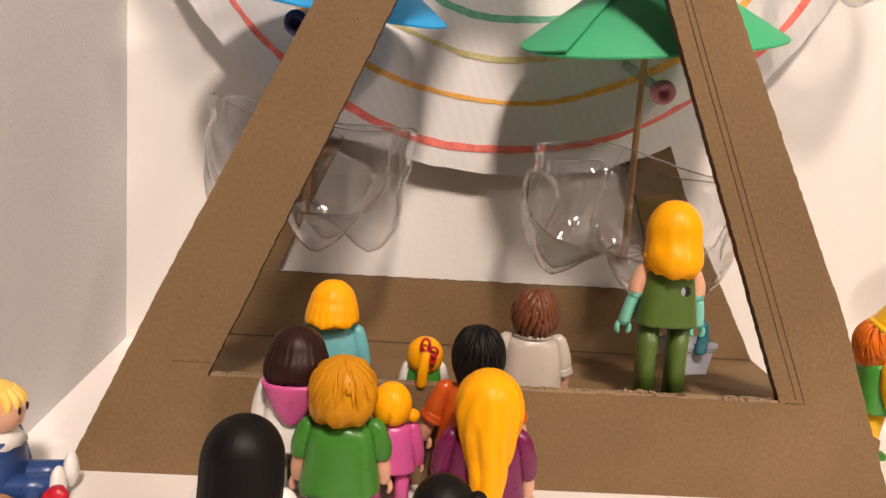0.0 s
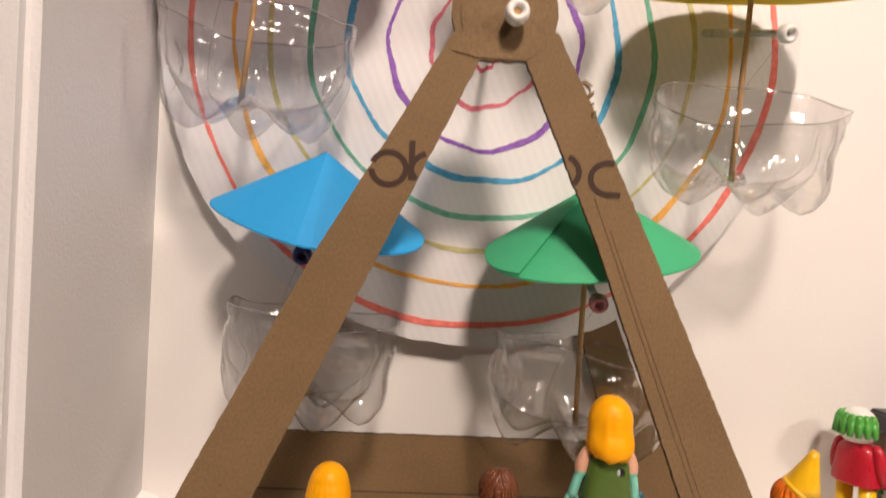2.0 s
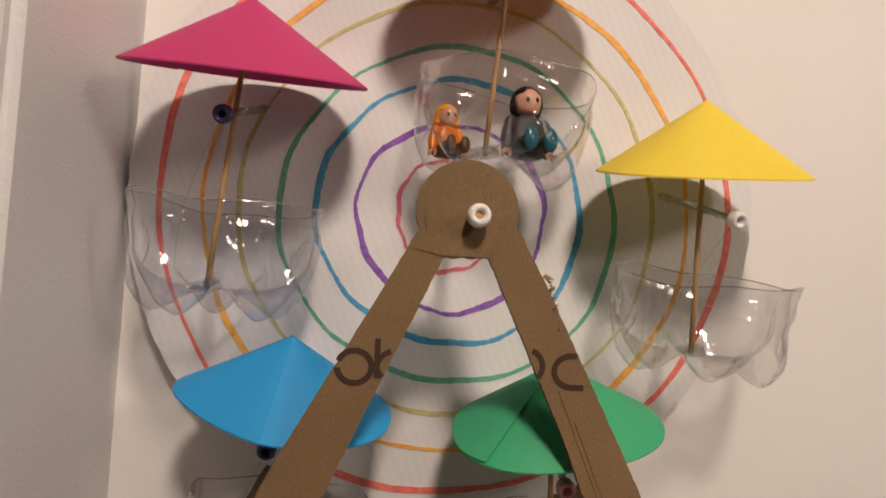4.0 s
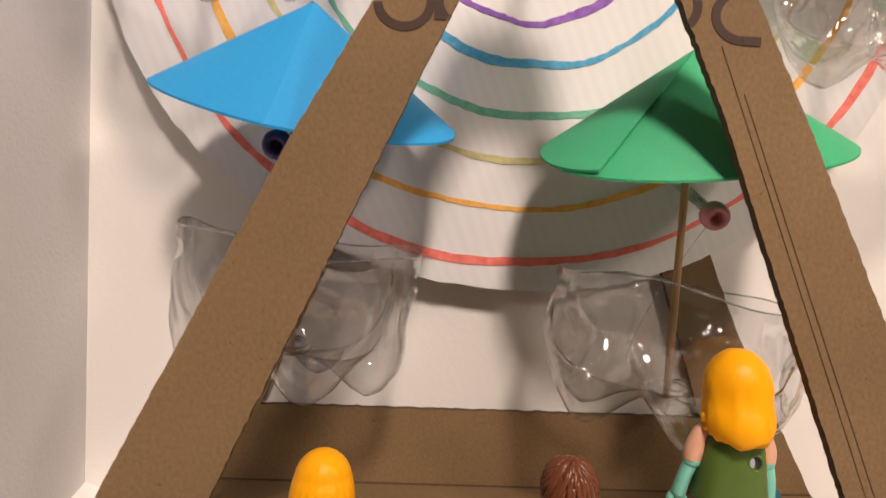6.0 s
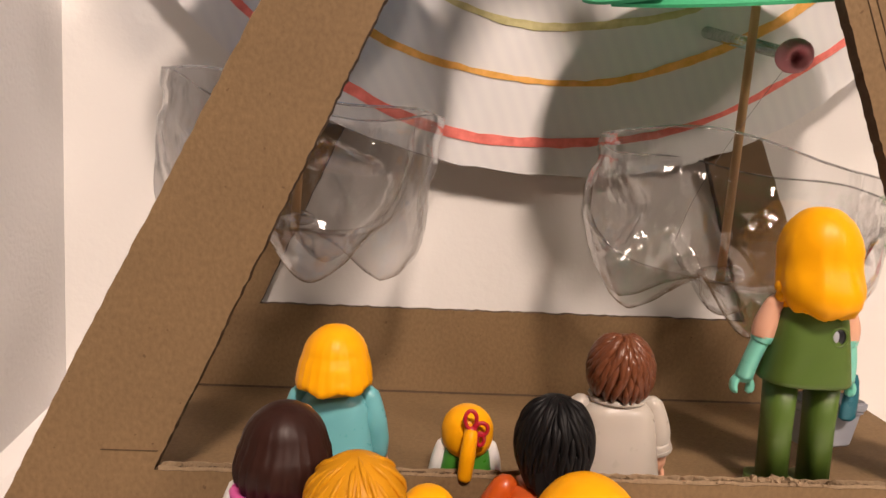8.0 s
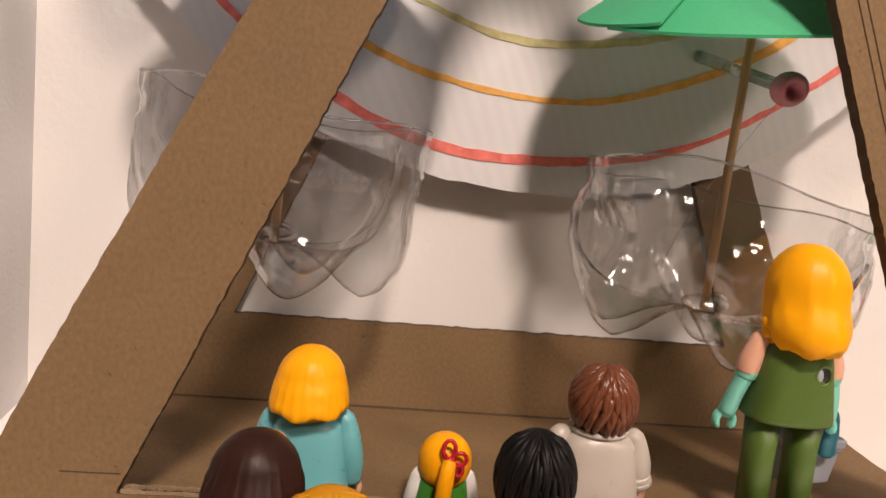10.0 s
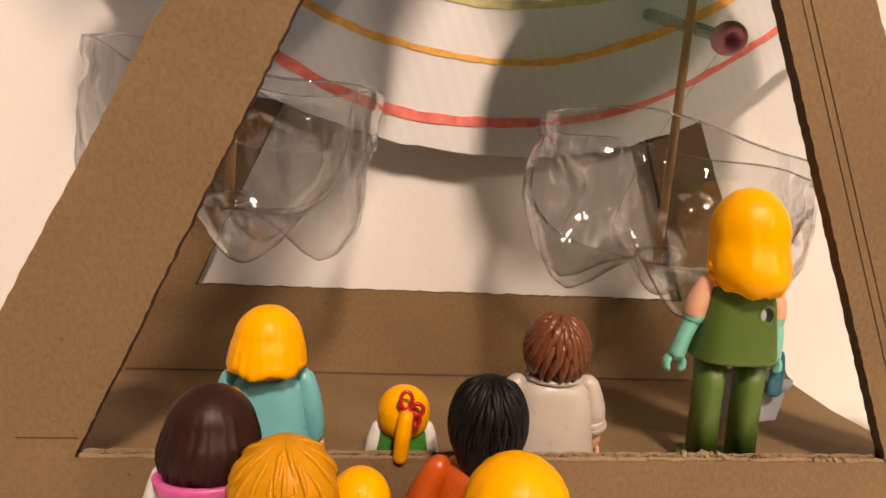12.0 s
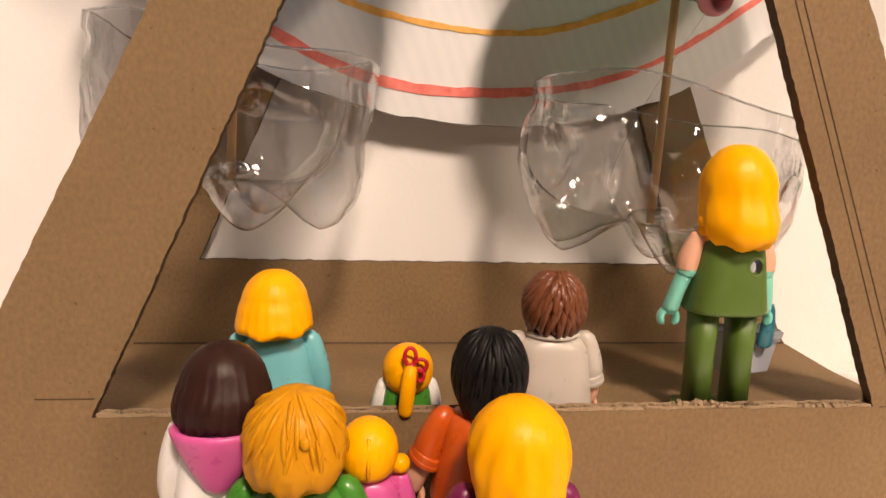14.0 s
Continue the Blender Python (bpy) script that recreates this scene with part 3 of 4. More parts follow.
def gondola(colour_name, colour, bowl_at, radius, height, bowl_tilt, stick_foot, roof_at, roof_r, roof_h, roof_tilt, root, bead_at, bead_colour, clear, seam, seed, pinch=0.0):
    """A bottle-bottom gondola on a skewer with a paper cone roof, hung from a straw peg on the wheel."""
    base = Vector(stick_foot)
    g = thing("gondola", base, f"clear bottle-bottom gondola with a {colour_name} paper cone roof on a skewer", "gondola", "gondolas on the wheel")
    bm = bowl_mesh(radius, height, 0.3 + seed, seed)
    bm.transform(Matrix.Translation(Vector(bowl_at) - base) @ pose(0, 0, 0, bowl_tilt[0], bowl_tilt[1], 0))
    bowl = part("bowl", bm, clear, g, "clear cut plastic bottle bottom", smooth=True)
    edge = bowl_mesh(radius, height, 0.3 + seed, seed)
    edge.transform(Matrix.Translation(Vector(bowl_at) - base) @ pose(0, 0, 0, bowl_tilt[0], bowl_tilt[1], 0))
    edge.verts.ensure_lookup_table()
    loop = [edge.verts[i].co.copy() for i in range(120)]
    edge.free()
    bm = bmesh.new()
    rows = [[bm.verts.new(p + Vector((0, dy, dz))) for dy, dz in ((-0.007, 0), (0, 0.008), (0.007, 0), (0, -0.008))] for p in loop]
    for p, q in zip(rows, rows[1:] + rows[:1]):
        for k in range(4):
            bm.faces.new((p[k], q[k], q[(k + 1) % 4], p[(k + 1) % 4]))
    part("cut_rim", bm, RIM, bowl, "pale cut edge", smooth=True)
    roof_base = Vector(roof_at) - base
    turn = pose(0, 0, 0, roof_tilt[0], roof_tilt[1], 0)
    tip = roof_base + (turn @ Vector((0, 0, roof_h)))
    bm = bmesh.new()
    tube(bm, (0, 0, -0.02), tip - Vector((0, 0, 0.04)), 0.032, 0.028, 10, rings=4)
    part("stick", bm, STICK, g, "thin bamboo skewer", smooth=True)
    bm = bmesh.new()
    ball(bm, (0, 0, 0.02), 0.17, squash=(1, 0.9, 0.4))
    ball(bm, (0.05, -0.03, 0.06), 0.09, squash=(1, 1, 0.6))
    part("glue_blob", bm, clear, g, smooth=True)
    bm = bmesh.new()
    far = Vector(bead_at) - base
    pts = [far + (Vector((-0.35, 0, 0.25)) - far) * (k / 9) + Vector((-0.12 * math.sin(k / 9 * 3.1), 0, -0.1 * math.sin(k / 9 * 3.1))) for k in range(10)]
    for p, q in zip(pts, pts[1:]):
        tube(bm, p, q, 0.002, 0.002, 5)
    part("glue_thread", bm, RIM, g, "fine strand of glue")
    # paper cone with an overlapping flap
    bm = bmesh.new()
    seg = 72
    spread = 2 * math.pi + 0.4
    loops = []
    for layer in (0.0, -0.018):
        rows = []
        for i in range(seg + 1):
            a = seam + spread * i / seg
            u = max(0.0, (i / seg - 0.88) / 0.12)
            lift = 0.035 * u * u
            row = []
            for k in range(7):
                f = 0.012 + 0.988 * k / 6
                wob = 1 + 0.012 * math.sin(3 * a + seed) * f
                row.append(bm.verts.new(roof_base + (turn @ Vector((roof_r * f * wob * math.copysign(abs(math.cos(a)) ** 0.86, math.cos(a)), 0.78 * roof_r * f * wob * (1 + pinch * min(0.0, math.cos(a))) * math.copysign(abs(math.sin(a)) ** 0.9, math.sin(a)), roof_h * (1 - f) + layer + lift * (0.4 + f))))))
            rows.append(row)
        loops.append(rows)
    for rows, flip in zip(loops, (False, True)):
        for a, b in zip(rows, rows[1:]):
            for k in range(6):
                q = (a[k], a[k + 1], b[k + 1], b[k])
                bm.faces.new(q[::-1] if flip else q)
    for i in range(seg):
        bm.faces.new((loops[0][i][6], loops[1][i][6], loops[1][i + 1][6], loops[0][i + 1][6]))
    for i in (0, seg):
        for k in range(6):
            bm.faces.new((loops[0][i][k], loops[0][i][k + 1], loops[1][i][k + 1], loops[1][i][k]))
    part("roof", bm, paper(colour_name + "_paper", colour, 0.6, 900, 0.03), g, colour_name + " paper cone", smooth=False)
    bm = bmesh.new()
    tube(bm, Vector(root) - base, Vector(bead_at) - base, 0.048, 0.04, 12)
    peg = part("peg", bm, STRAW, g, "pale see-through drinking straw", smooth=True)
    part("bead", bead_mesh(Vector(bead_at) - base, 0.10, Vector(bead_at) - Vector(root)), plastic(colour_name + "_bead", bead_colour, 0.2), peg, "round glass bead", smooth=True)
    return g


RIM = clear_plastic("clear_cut_rim", (0.80, 0.80, 0.81), 0.12)
STRAW = clear_plastic("clear_straw", (0.72, 0.79, 0.76), 0.03)
gondola("blue", (0.02, 0.33, 0.72), (-1.98, 1.13, 1.78), 0.96, 1.17, (0, 6), (-1.93, 1.13, 2.08), (-1.87, 1.0, 3.97), 1.16, 0.75, (17, 8), (-1.95, 1.95, 4.12), (-1.91, 0.36, 3.61), (0.06, 0.055, 0.18), CLEAR, 2.0, 1, 0.45)
gondola("green", (0.05, 0.42, 0.20), (1.00, 1.15, 1.53), 1.05, 1.16, (0, 9), (1.11, 1.15, 1.84), (1.11, 1.0, 3.80), 1.16, 0.74, (18, -6.7), (1.20, 1.95, 3.74), (1.09, 0.45, 3.27), (0.55, 0.22, 0.26), CLEAR, 3.5, 2)
gondola("yellow", (0.85, 0.66, 0.07), (2.70, 1.0, 4.36), 1.04, 1.13, (0, 6), (2.66, 1.0, 4.64), (2.70, 0.92, 6.70), 1.19, 0.83, (14, -2), (2.69, 1.95, 6.59), (2.83, 0.35, 6.10), (0.75, 0.74, 0.72), CLEAR, 1.2, 3)
gondola("pink", (0.55, 0.045, 0.17), (-2.64, 1.0, 4.84), 1.0, 1.22, (0, 3), (-2.75, 1.0, 5.14), (-2.43, 0.90, 7.48), 1.30, 0.80, (15, 3), (-2.45, 1.95, 7.4), (-2.55, 0.4, 6.89), (0.03, 0.02, 0.06), CLEAR_BLUE, 2.4, 4)
gondola("orange", (0.80, 0.26, 0.03), (0.30, 1.0, 6.50), 1.02, 1.15, (0, 7), (0.20, 1.0, 6.78), (0.42, 0.90, 9.05), 1.28, 0.80, (14, 2), (0.35, 1.95, 9.0), (0.38, 0.4, 8.5), (0.6, 0.5, 0.2), CLEAR, 0.8, 5)


# ---- toy figures, one mesh each ----
def limb(bm, points, radii, seg=14, mat=0, flat=1.0):
    """A rounded skin along a bent line, with a radius at each point."""
    pts, rad = [], []
    for i in range(len(points) - 1):
        p0, p1, p2, p3 = points[max(0, i - 1)], points[i], points[i + 1], points[min(len(points) - 1, i + 2)]
        for k in range(4):
            t = k / 4
            pts.append(0.5 * (2 * p1 + (p2 - p0) * t + (2 * p0 - 5 * p1 + 4 * p2 - p3) * t * t + (3 * p1 - p0 - 3 * p2 + p3) * t ** 3))
            rad.append(radii[i] + (radii[i + 1] - radii[i]) * (t * t * (3 - 2 * t)))
    pts.append(points[-1])
    rad.append(radii[-1])
    loops = []
    for i, (p, r) in enumerate(zip(pts, rad)):
        d = (pts[min(i + 1, len(pts) - 1)] - pts[max(i - 1, 0)]).normalized()
        u = Vector((0, 1, 0)) if abs(d.y) < 0.9 else Vector((1, 0, 0))
        u = (u - d * u.dot(d)).normalized()
        v = d.cross(u)
        loops.append([bm.verts.new(p + u * (r * flat * math.cos(2 * math.pi * k / seg)) + v * (r * math.sin(2 * math.pi * k / seg))) for k in range(seg)])
    for p, q in zip(loops, loops[1:]):
        for k in range(seg):
            bm.faces.new((p[k], p[(k + 1) % seg], q[(k + 1) % seg], q[k])).material_index = mat
    bm.faces.new(loops[0][::-1]).material_index = mat
    bm.faces.new(loops[-1]).material_index = mat


def figure(label, at, shirt, hair, hair_style, legs=None, sleeve=None, stand_h=None, s=1.0, yaw=0.0, extra=None, skin=None, sleeve_len=1.0, lean=0.0, arm=0.025,
           hair_r=0.215, hand=None, hair_top=0.44, slim=1.0, shoe=None, drop=0.0, cuff=False, collar=False, reach=1.0, armw=1.0, bun_z=0.10):
    """A small moulded toy figure that looks along +y; stand_h: length of its legs, or None for one that sits."""
    mats = [shirt, legs or shirt, sleeve or shirt, skin or SKIN, hair, hand or skin or SKIN, extra or hair, shoe or legs or shirt, GREY, BLACK, WHITE, CRIMSON, BROWN]
    bm = bmesh.new()
    hip = stand_h if stand_h else 0.05
    if stand_h:
        for x in (-0.126 * slim / 0.86, 0.126 * slim / 0.86):
            loft(bm, [(0.0, 0.095, 0.16, x, 0.05, 3), (0.07, 0.098, 0.16, x, 0.04, 3)], 20, 7)
            loft(bm, [(0.07, 0.080, 0.09, x, 0, 2.6), (hip * 0.6, 0.077, 0.095, x, 0, 2.6), (hip + 0.05, 0.082, 0.11, x, 0, 2.6)], 20, 1)
    else:
        for x in (-0.135, 0.135):
            tube(bm, (x, -0.05, 0.12), (x, 0.46, 0.13), 0.118, 0.10, 16, 1, 3)
            ball(bm, (x, 0.50, 0.15), 0.12, 7, (0.8, 0.5, 1.3), 14)
        loft(bm, [(0.0, 0.2, 0.14, 0, 0, 2.6), (0.03, 0.25, 0.18, 0, 0, 2.6), (0.14, 0.26, 0.18, 0, 0, 2.6)], 24, 1)
    w = slim
    loft(bm, [(hip, 0.270 * w, 0.18, 0, 0, 2.8), (hip + 0.015, 0.285 * w, 0.19, 0, 0, 2.8), (hip + 0.03, 0.285 * w, 0.19, 0, 0, 2.8), (hip + 0.2, 0.258 * w, 0.178, 0, 0, 2.9), (hip + 0.36, 0.236 * w, 0.165, 0, 0, 2.8),
              (hip + 0.42, 0.224 * w, 0.158, 0, 0, 2.7), (hip + 0.455, 0.205 * w, 0.146, 0, 0, 2.5), (hip + 0.48, 0.176 * w, 0.13, 0, 0, 2.3), (hip + 0.495, 0.14 * w, 0.115, 0, 0, 2.2), (hip + 0.51, 0.09, 0.09, 0, 0)], 32, 0)
    sh = hip + 0.405
    for sx in (-1, 1):
        a, b = Vector((sx * 0.222 * w, 0, sh)), Vector((sx * (0.275 * w + arm), 0.07 + lean, sh - 0.37 * reach))
        mid = a + (b - a) * (0.62 if sleeve_len >= 1 else sleeve_len) + Vector((sx * 0.018, -0.012, 0))
        low = 5 if hand else (3 if sleeve_len < 1 else 2)
        if sleeve_len >= 1:
            limb(bm, [a + Vector((-sx * 0.05, 0, 0.062)), a + Vector((sx * 0.012, 0, 0.045)), a + (b - a) * 0.3 + Vector((sx * 0.022, -0.01, 0)), a + (b - a) * 0.65 + Vector((sx * 0.018, -0.01, 0)), b], [0.03, 0.066, 0.082, 0.078, 0.064], 16, 2)
        else:
            limb(bm, [a + Vector((-sx * 0.05, 0, 0.062)), a + Vector((sx * 0.012, 0, 0.045)), a + (mid - a) * 0.5 + Vector((sx * 0.022, 0, 0)), mid], [0.03, 0.066 * armw, 0.082 * armw, 0.078 * armw], 16, 2)
        if cuff:
            d = (mid - a).normalized()
            limb(bm, [mid - d * 0.05, mid - d * 0.04, mid + d * 0.005, mid + d * 0.012], [0.076, 0.093, 0.095, 0.07], 16, 2)
            limb(bm, [mid - d * 0.012, mid - d * 0.006, mid + d * 0.018, mid + d * 0.022], [0.08, 0.098, 0.096, 0.06], 16, 2)
        elif sleeve_len < 1 and hand:
            d = (b - mid).normalized()
            limb(bm, [mid - d * 0.02, mid - d * 0.012, mid + d * 0.03], [0.054, 0.064, 0.058], 16, 5)
        thin = 0.062 * armw
        if sleeve_len < 1:
            limb(bm, [mid - (mid - a) * 0.06, mid + (b - mid) * 0.5 + Vector((sx * 0.008, -0.006, 0)), b], [thin, thin * 0.94, 0.05], 14, low)
        # the open, hooked hand
        tip = b + Vector((0, 0.012, -0.055))
        ball(bm, b + Vector((0, 0.004, 0.002)), 0.048, 5, (0.95, 1.0, 0.8), 14)
        arcp = [tip + Vector((0.052 * math.cos(radians(g)), 0, 0.056 * math.sin(radians(g)))) for g in range(-50, 231, 28)]
        limb(bm, arcp, [0.012] + [0.021] * (len(arcp) - 2) + [0.012], 10, 5, flat=1.8)
    hz = hip + 0.49 - drop
    loft(bm, [(hz, 0.085, 0.085, 0, 0), (hz + 0.06, 0.09, 0.09, 0, 0)], 16, 3)
    loft(bm, [(hz + 0.04, 0.11, 0.11, 0, 0.02), (hz + 0.08, 0.155, 0.155, 0, 0.02), (hz + 0.18, 0.18, 0.18, 0, 0.02), (hz + 0.28, 0.175, 0.175, 0, 0.02), (hz + 0.36, 0.12, 0.12, 0, 0.02), (hz + 0.385, 0.04, 0.04, 0, 0.02)], 24, 3)
    for ex in (-0.065, 0.065):
        ball(bm, (ex, 0.192, hz + 0.21), 0.026, 9, (1, 0.4, 1.35), 10)
    R, r2, k = hair_r, random.Random(label), hair_top / 0.5

    def hair_body(levels, grooves, depth, ragged=0.0, cy=-0.03, clump=0.0, sag=0.0):
        ph = r2.uniform(0, 6)
        cap = [(0.28 * k, 1.0, 0), (0.34 * k, 0.94, 0), (0.39 * k, 0.84, 0), (0.43 * k, 0.71, 0), (0.465 * k, 0.54, 0), (0.488 * k, 0.37, 0), (0.498 * k, 0.17, 0), (0.50 * k, 0.04, 0)]
        rings = [(hz + z, R * kx, R * kx * 0.98, 0, cy + oy) for z, kx, oy in levels + cap]
        dense = []
        for p, q in zip(rings, rings[1:]):
            m = max(1, int((q[0] - p[0]) / 0.025))
            dense += [tuple(u + (v - u) * t / m for u, v in zip(p, q)) for t in range(m)]
        vs = loft(bm, dense + [rings[-1]], 72, 4)
        for v in vs:
            a = math.atan2(v.co.y - cy, v.co.x)
            low = max(0.0, min(1.0, (hz + 0.46 * k - v.co.z) / 0.22))
            f = 1 + depth * low * (abs(math.sin(grooves * a * 0.5 + ph + 0.5 * math.sin(v.co.z * 9))) - 0.5)
            f += clump * low ** 0.5 * noise.noise(Vector((math.cos(a) * 4.2 + v.co.z * 3, math.sin(a) * 4.2, v.co.z * 6 + ph)))
            v.co.x *= f
            v.co.y = cy + (v.co.y - cy) * f
            if v.co.z < hz + levels[0][0] + 0.04:
                v.co.z += ragged * math.sin(a * 7 + ph) + r2.uniform(-0.3, 0.3) * ragged
            v.co.z -= sag * max(0.0, -math.sin(a)) * max(0.0, 1 - (v.co.z - hz) / 0.2)
            side = 1.5 if extra and hair_style == "bob" else 0.5
            if side < a < math.pi - side and v.co.z < hz + 0.28:
                v.co.y -= 0.10

    def tufts(count, length, thick, low, high, swirl, out=0.0):
        """Overlapping locks lying down the back and sides of the head."""
        mid, ry = hz + 0.24 * k, 0.26 * k
        for i in range(count):
            az = math.pi * (0.98 + 1.04 * ((i * 0.618) % 1))
            el = radians(low + (high - low) * (i + 0.5) / count + r2.uniform(-4, 4))
            turn = swirl * math.cos(az) + r2.uniform(-0.25, 0.25)
            pts = []
            for j in range(4):
                e, z2 = el - length * j / 3, az + turn * length * j / 3
                q = 1.0 + 0.012 * j + (out if j == 3 else 0)
                pts.append(Vector((R * q * math.cos(e) * math.cos(z2), -0.03 + R * q * math.cos(e) * math.sin(z2), mid + ry * q * math.sin(e))))
            limb(bm, pts, [thick * 0.3, thick, thick * 0.9, thick * 0.16], 8, 4)

    if hair_style == "bob" and extra:
        hair_body([(0.035, 1.0, -0.02), (0.05, 1.06, -0.02), (0.09, 1.10, -0.02), (0.14, 1.10, -0.02), (0.2, 1.06, -0.01)], 26, 0.09, 0.014, sag=0.01, clump=0.02)
    elif hair_style == "bob":
        hair_body([(0.065, 1.08, -0.03), (0.075, 1.13, -0.03), (0.10, 1.14, -0.03), (0.15, 1.10, -0.02), (0.21, 1.05, -0.01)], 24, 0.05, 0.012, sag=0.04)
    elif hair_style == "short":
        hair_body([(-0.02, 0.62, -0.02), (0.02, 0.78, -0.02), (0.08, 0.92, -0.01), (0.16, 1.0, 0), (0.22, 1.0, 0)], 27, 0.06, 0.02, clump=0.04)
        tufts(76, 1.15, 0.017, -2, 84, 0.25, 0.02)
    elif hair_style == "tousled":
        hair_body([(0.03, 0.55, -0.01), (0.06, 0.72, -0.01), (0.11, 0.87, 0), (0.18, 0.96, 0)], 25, 0.05, 0.02, clump=0.04)
        tufts(100, 0.80, 0.023, -18, 88, 1.1, 0.04)
    elif hair_style == "tufty":
        hair_body([(0.03, 0.66, -0.02), (0.05, 0.82, -0.02), (0.09, 0.94, -0.01), (0.15, 1.0, -0.01), (0.2, 1.01, 0)], 13, 0.04, 0.016, clump=0.08)
        tufts(44, 0.9, 0.013, -20, 86, 0.7, -0.03)
        ball(bm, (0.06, -0.03 - R * 0.99, hz + 0.30), 0.024, 4, (1, 0.8, 1.2), 10)
    elif hair_style == "bowl":
        hair_body([(0.09, 0.80, -0.02), (0.11, 0.98, -0.02), (0.14, 1.05, -0.01), (0.2, 1.05, 0)], 22, 0.05, 0.012)
        for i in range(9):
            g = math.pi * (0.04 + 0.92 * i / 8)
            limb(bm, [Vector((0.62 * R * math.cos(g), -0.02 + 0.6 * R * math.sin(g), hz + 0.385)), Vector((0.90 * R * math.cos(g), -0.02 + 0.92 * R * math.sin(g), hz + 0.30)), Vector((0.93 * R * math.cos(g), -0.02 + 0.96 * R * math.sin(g), hz + 0.25)), Vector((0.89 * R * math.cos(g), -0.02 + 0.93 * R * math.sin(g), hz + 0.215 - 0.03 * abs(math.cos(g))))], [0.02, 0.032, 0.030, 0.012], 10, 4)
        rows = []
        for i in range(44):
            g = 2 * math.pi * i / 44
            w = 0.012 * abs(math.sin(g * 6))
            rows.append([bm.verts.new((rx * math.cos(g), rx * 0.82 * math.sin(g), hz + dz)) for rx, dz in ((0.10, 0.035), (0.17, 0.005), (0.235 + w, -0.075 - w), (0.22, -0.085))])
        for p, q in zip(rows, rows[1:] + rows[:1]):
            for j in range(3):
                bm.faces.new((p[j], q[j], q[j + 1], p[j + 1])).material_index = 10
    elif hair_style == "smooth":
        hair_body([(-0.01, 0.6, -0.02), (0.02, 0.78, -0.02), (0.07, 0.93, -0.01), (0.14, 1.01, -0.01), (0.2, 1.02, 0)], 30, 0.035, clump=0.03)
    elif hair_style == "straight":
        hair_body([(-0.46, 0.9, -0.06), (-0.42, 0.98, -0.06), (-0.2, 1.02, -0.05), (0.0, 1.03, -0.03), (0.2, 1.02, 0)], 30, 0.04, clump=0.02)
    elif hair_style == "long":
        hair_body([(-0.52, 0.16, -0.19), (-0.46, 0.36, -0.19), (-0.34, 0.46, -0.17), (-0.2, 0.58, -0.14), (-0.05, 0.78, -0.08), (0.06, 0.93, -0.04), (0.15, 1.0, -0.02), (0.2, 1.02, 0)], 13, 0.075, clump=0.05)
    elif hair_style == "wavy":
        hair_body([(-0.085, 0.20, -0.10), (-0.08, 0.46, -0.10), (-0.055, 0.70, -0.10), (-0.015, 0.88, -0.08), (0.04, 0.99, -0.06), (0.09, 1.03, -0.04), (0.14, 1.02, -0.02), (0.19, 0.985, -0.01), (0.25, 0.985, 0)], 9, 0.03, 0.014, clump=0.035)
        for sx, dz, r in ((-1, 0.07, 0.032), (-1, 0.015, 0.034), (-1, -0.03, 0.03), (1, 0.05, 0.034), (1, -0.01, 0.032)):
            ball(bm, (sx * (R * 0.96 + 0.8 * min(0, dz - 0.03)), -0.04, hz + dz), r, 4, (0.8, 1.2, 1.1), 14)
        for i in range(6):
            g = math.pi * (1.18 + 0.128 * i)
            ball(bm, (R * 0.62 * math.cos(g), -0.12 + R * 0.42 * math.sin(g), hz - 0.062 + 0.014 * (i % 2) + 0.012 * abs(i - 2.5)), 0.036, 4, (1.0, 0.9, 0.9), 12)
    elif hair_style == "pony":
        hair_body([(-0.01, 0.40, 0), (0.01, 0.58, 0), (0.05, 0.76, 0), (0.10, 0.90, 0), (0.16, 0.975, 0), (0.22, 1.0, 0)], 26, 0.012)
    elif hair_style in ("bun", "fringe"):
        hair_body([(0.03, 0.70, 0), (0.07, 0.85, 0), (0.14, 0.97, 0), (0.22, 1.01, 0)], 26, 0.015)
    if hair_style == "pony":
        back = -0.03 - R
        limb(bm, [Vector((0.0, back + 0.03, hz + 0.36)), Vector((0.0, back - 0.06, hz + 0.31)), Vector((-0.02, back - 0.09, hz + 0.14)), Vector((-0.035, back - 0.06, hz - 0.08)), Vector((-0.04, back - 0.05, hz - 0.13))], [0.05, 0.068, 0.075, 0.07, 0.03], 14, 4)
        for cx, cz, rx, rz in ((0.0, 0.46, 0.055, 0.085), (0.105, 0.37, 0.06, 0.06), (0.10, 0.27, 0.035, 0.06)):
            limb(bm, [Vector((cx + rx * math.cos(g / 2), back - 0.03, hz + cz + rz * math.sin(g / 2))) for g in range(14)], [0.02] * 14, 8, 6)
        ball(bm, (0.01, back - 0.05, hz + 0.36), 0.045, 6, (1, 0.8, 0.9), 10)
    elif hair_style == "bun":
        ball(bm, (0.23, -0.03, hz + bun_z), 0.07, 4)
        ball(bm, (0.17, -0.03, hz + bun_z + 0.02), 0.05, 6)
        tube(bm, (0, -0.25, hz + 0.1), (0, -0.20, hz + 0.36), 0.014, 0.014, 6, 4)
    elif hair_style == "fringe":
        for i in range(11):
            a = math.pi * 0.75 + i * 0.37
            p = Vector((0.2 * math.cos(a), -0.02 + 0.2 * math.sin(a), hz + 0.30))
            ball(bm, p, 0.075, 6, (0.75, 0.75, 1.1), 10)
            tube(bm, p, p + Vector((0.06 * math.cos(a), 0.06 * math.sin(a), -0.19)), 0.065, 0.03, 8, 6, 2)
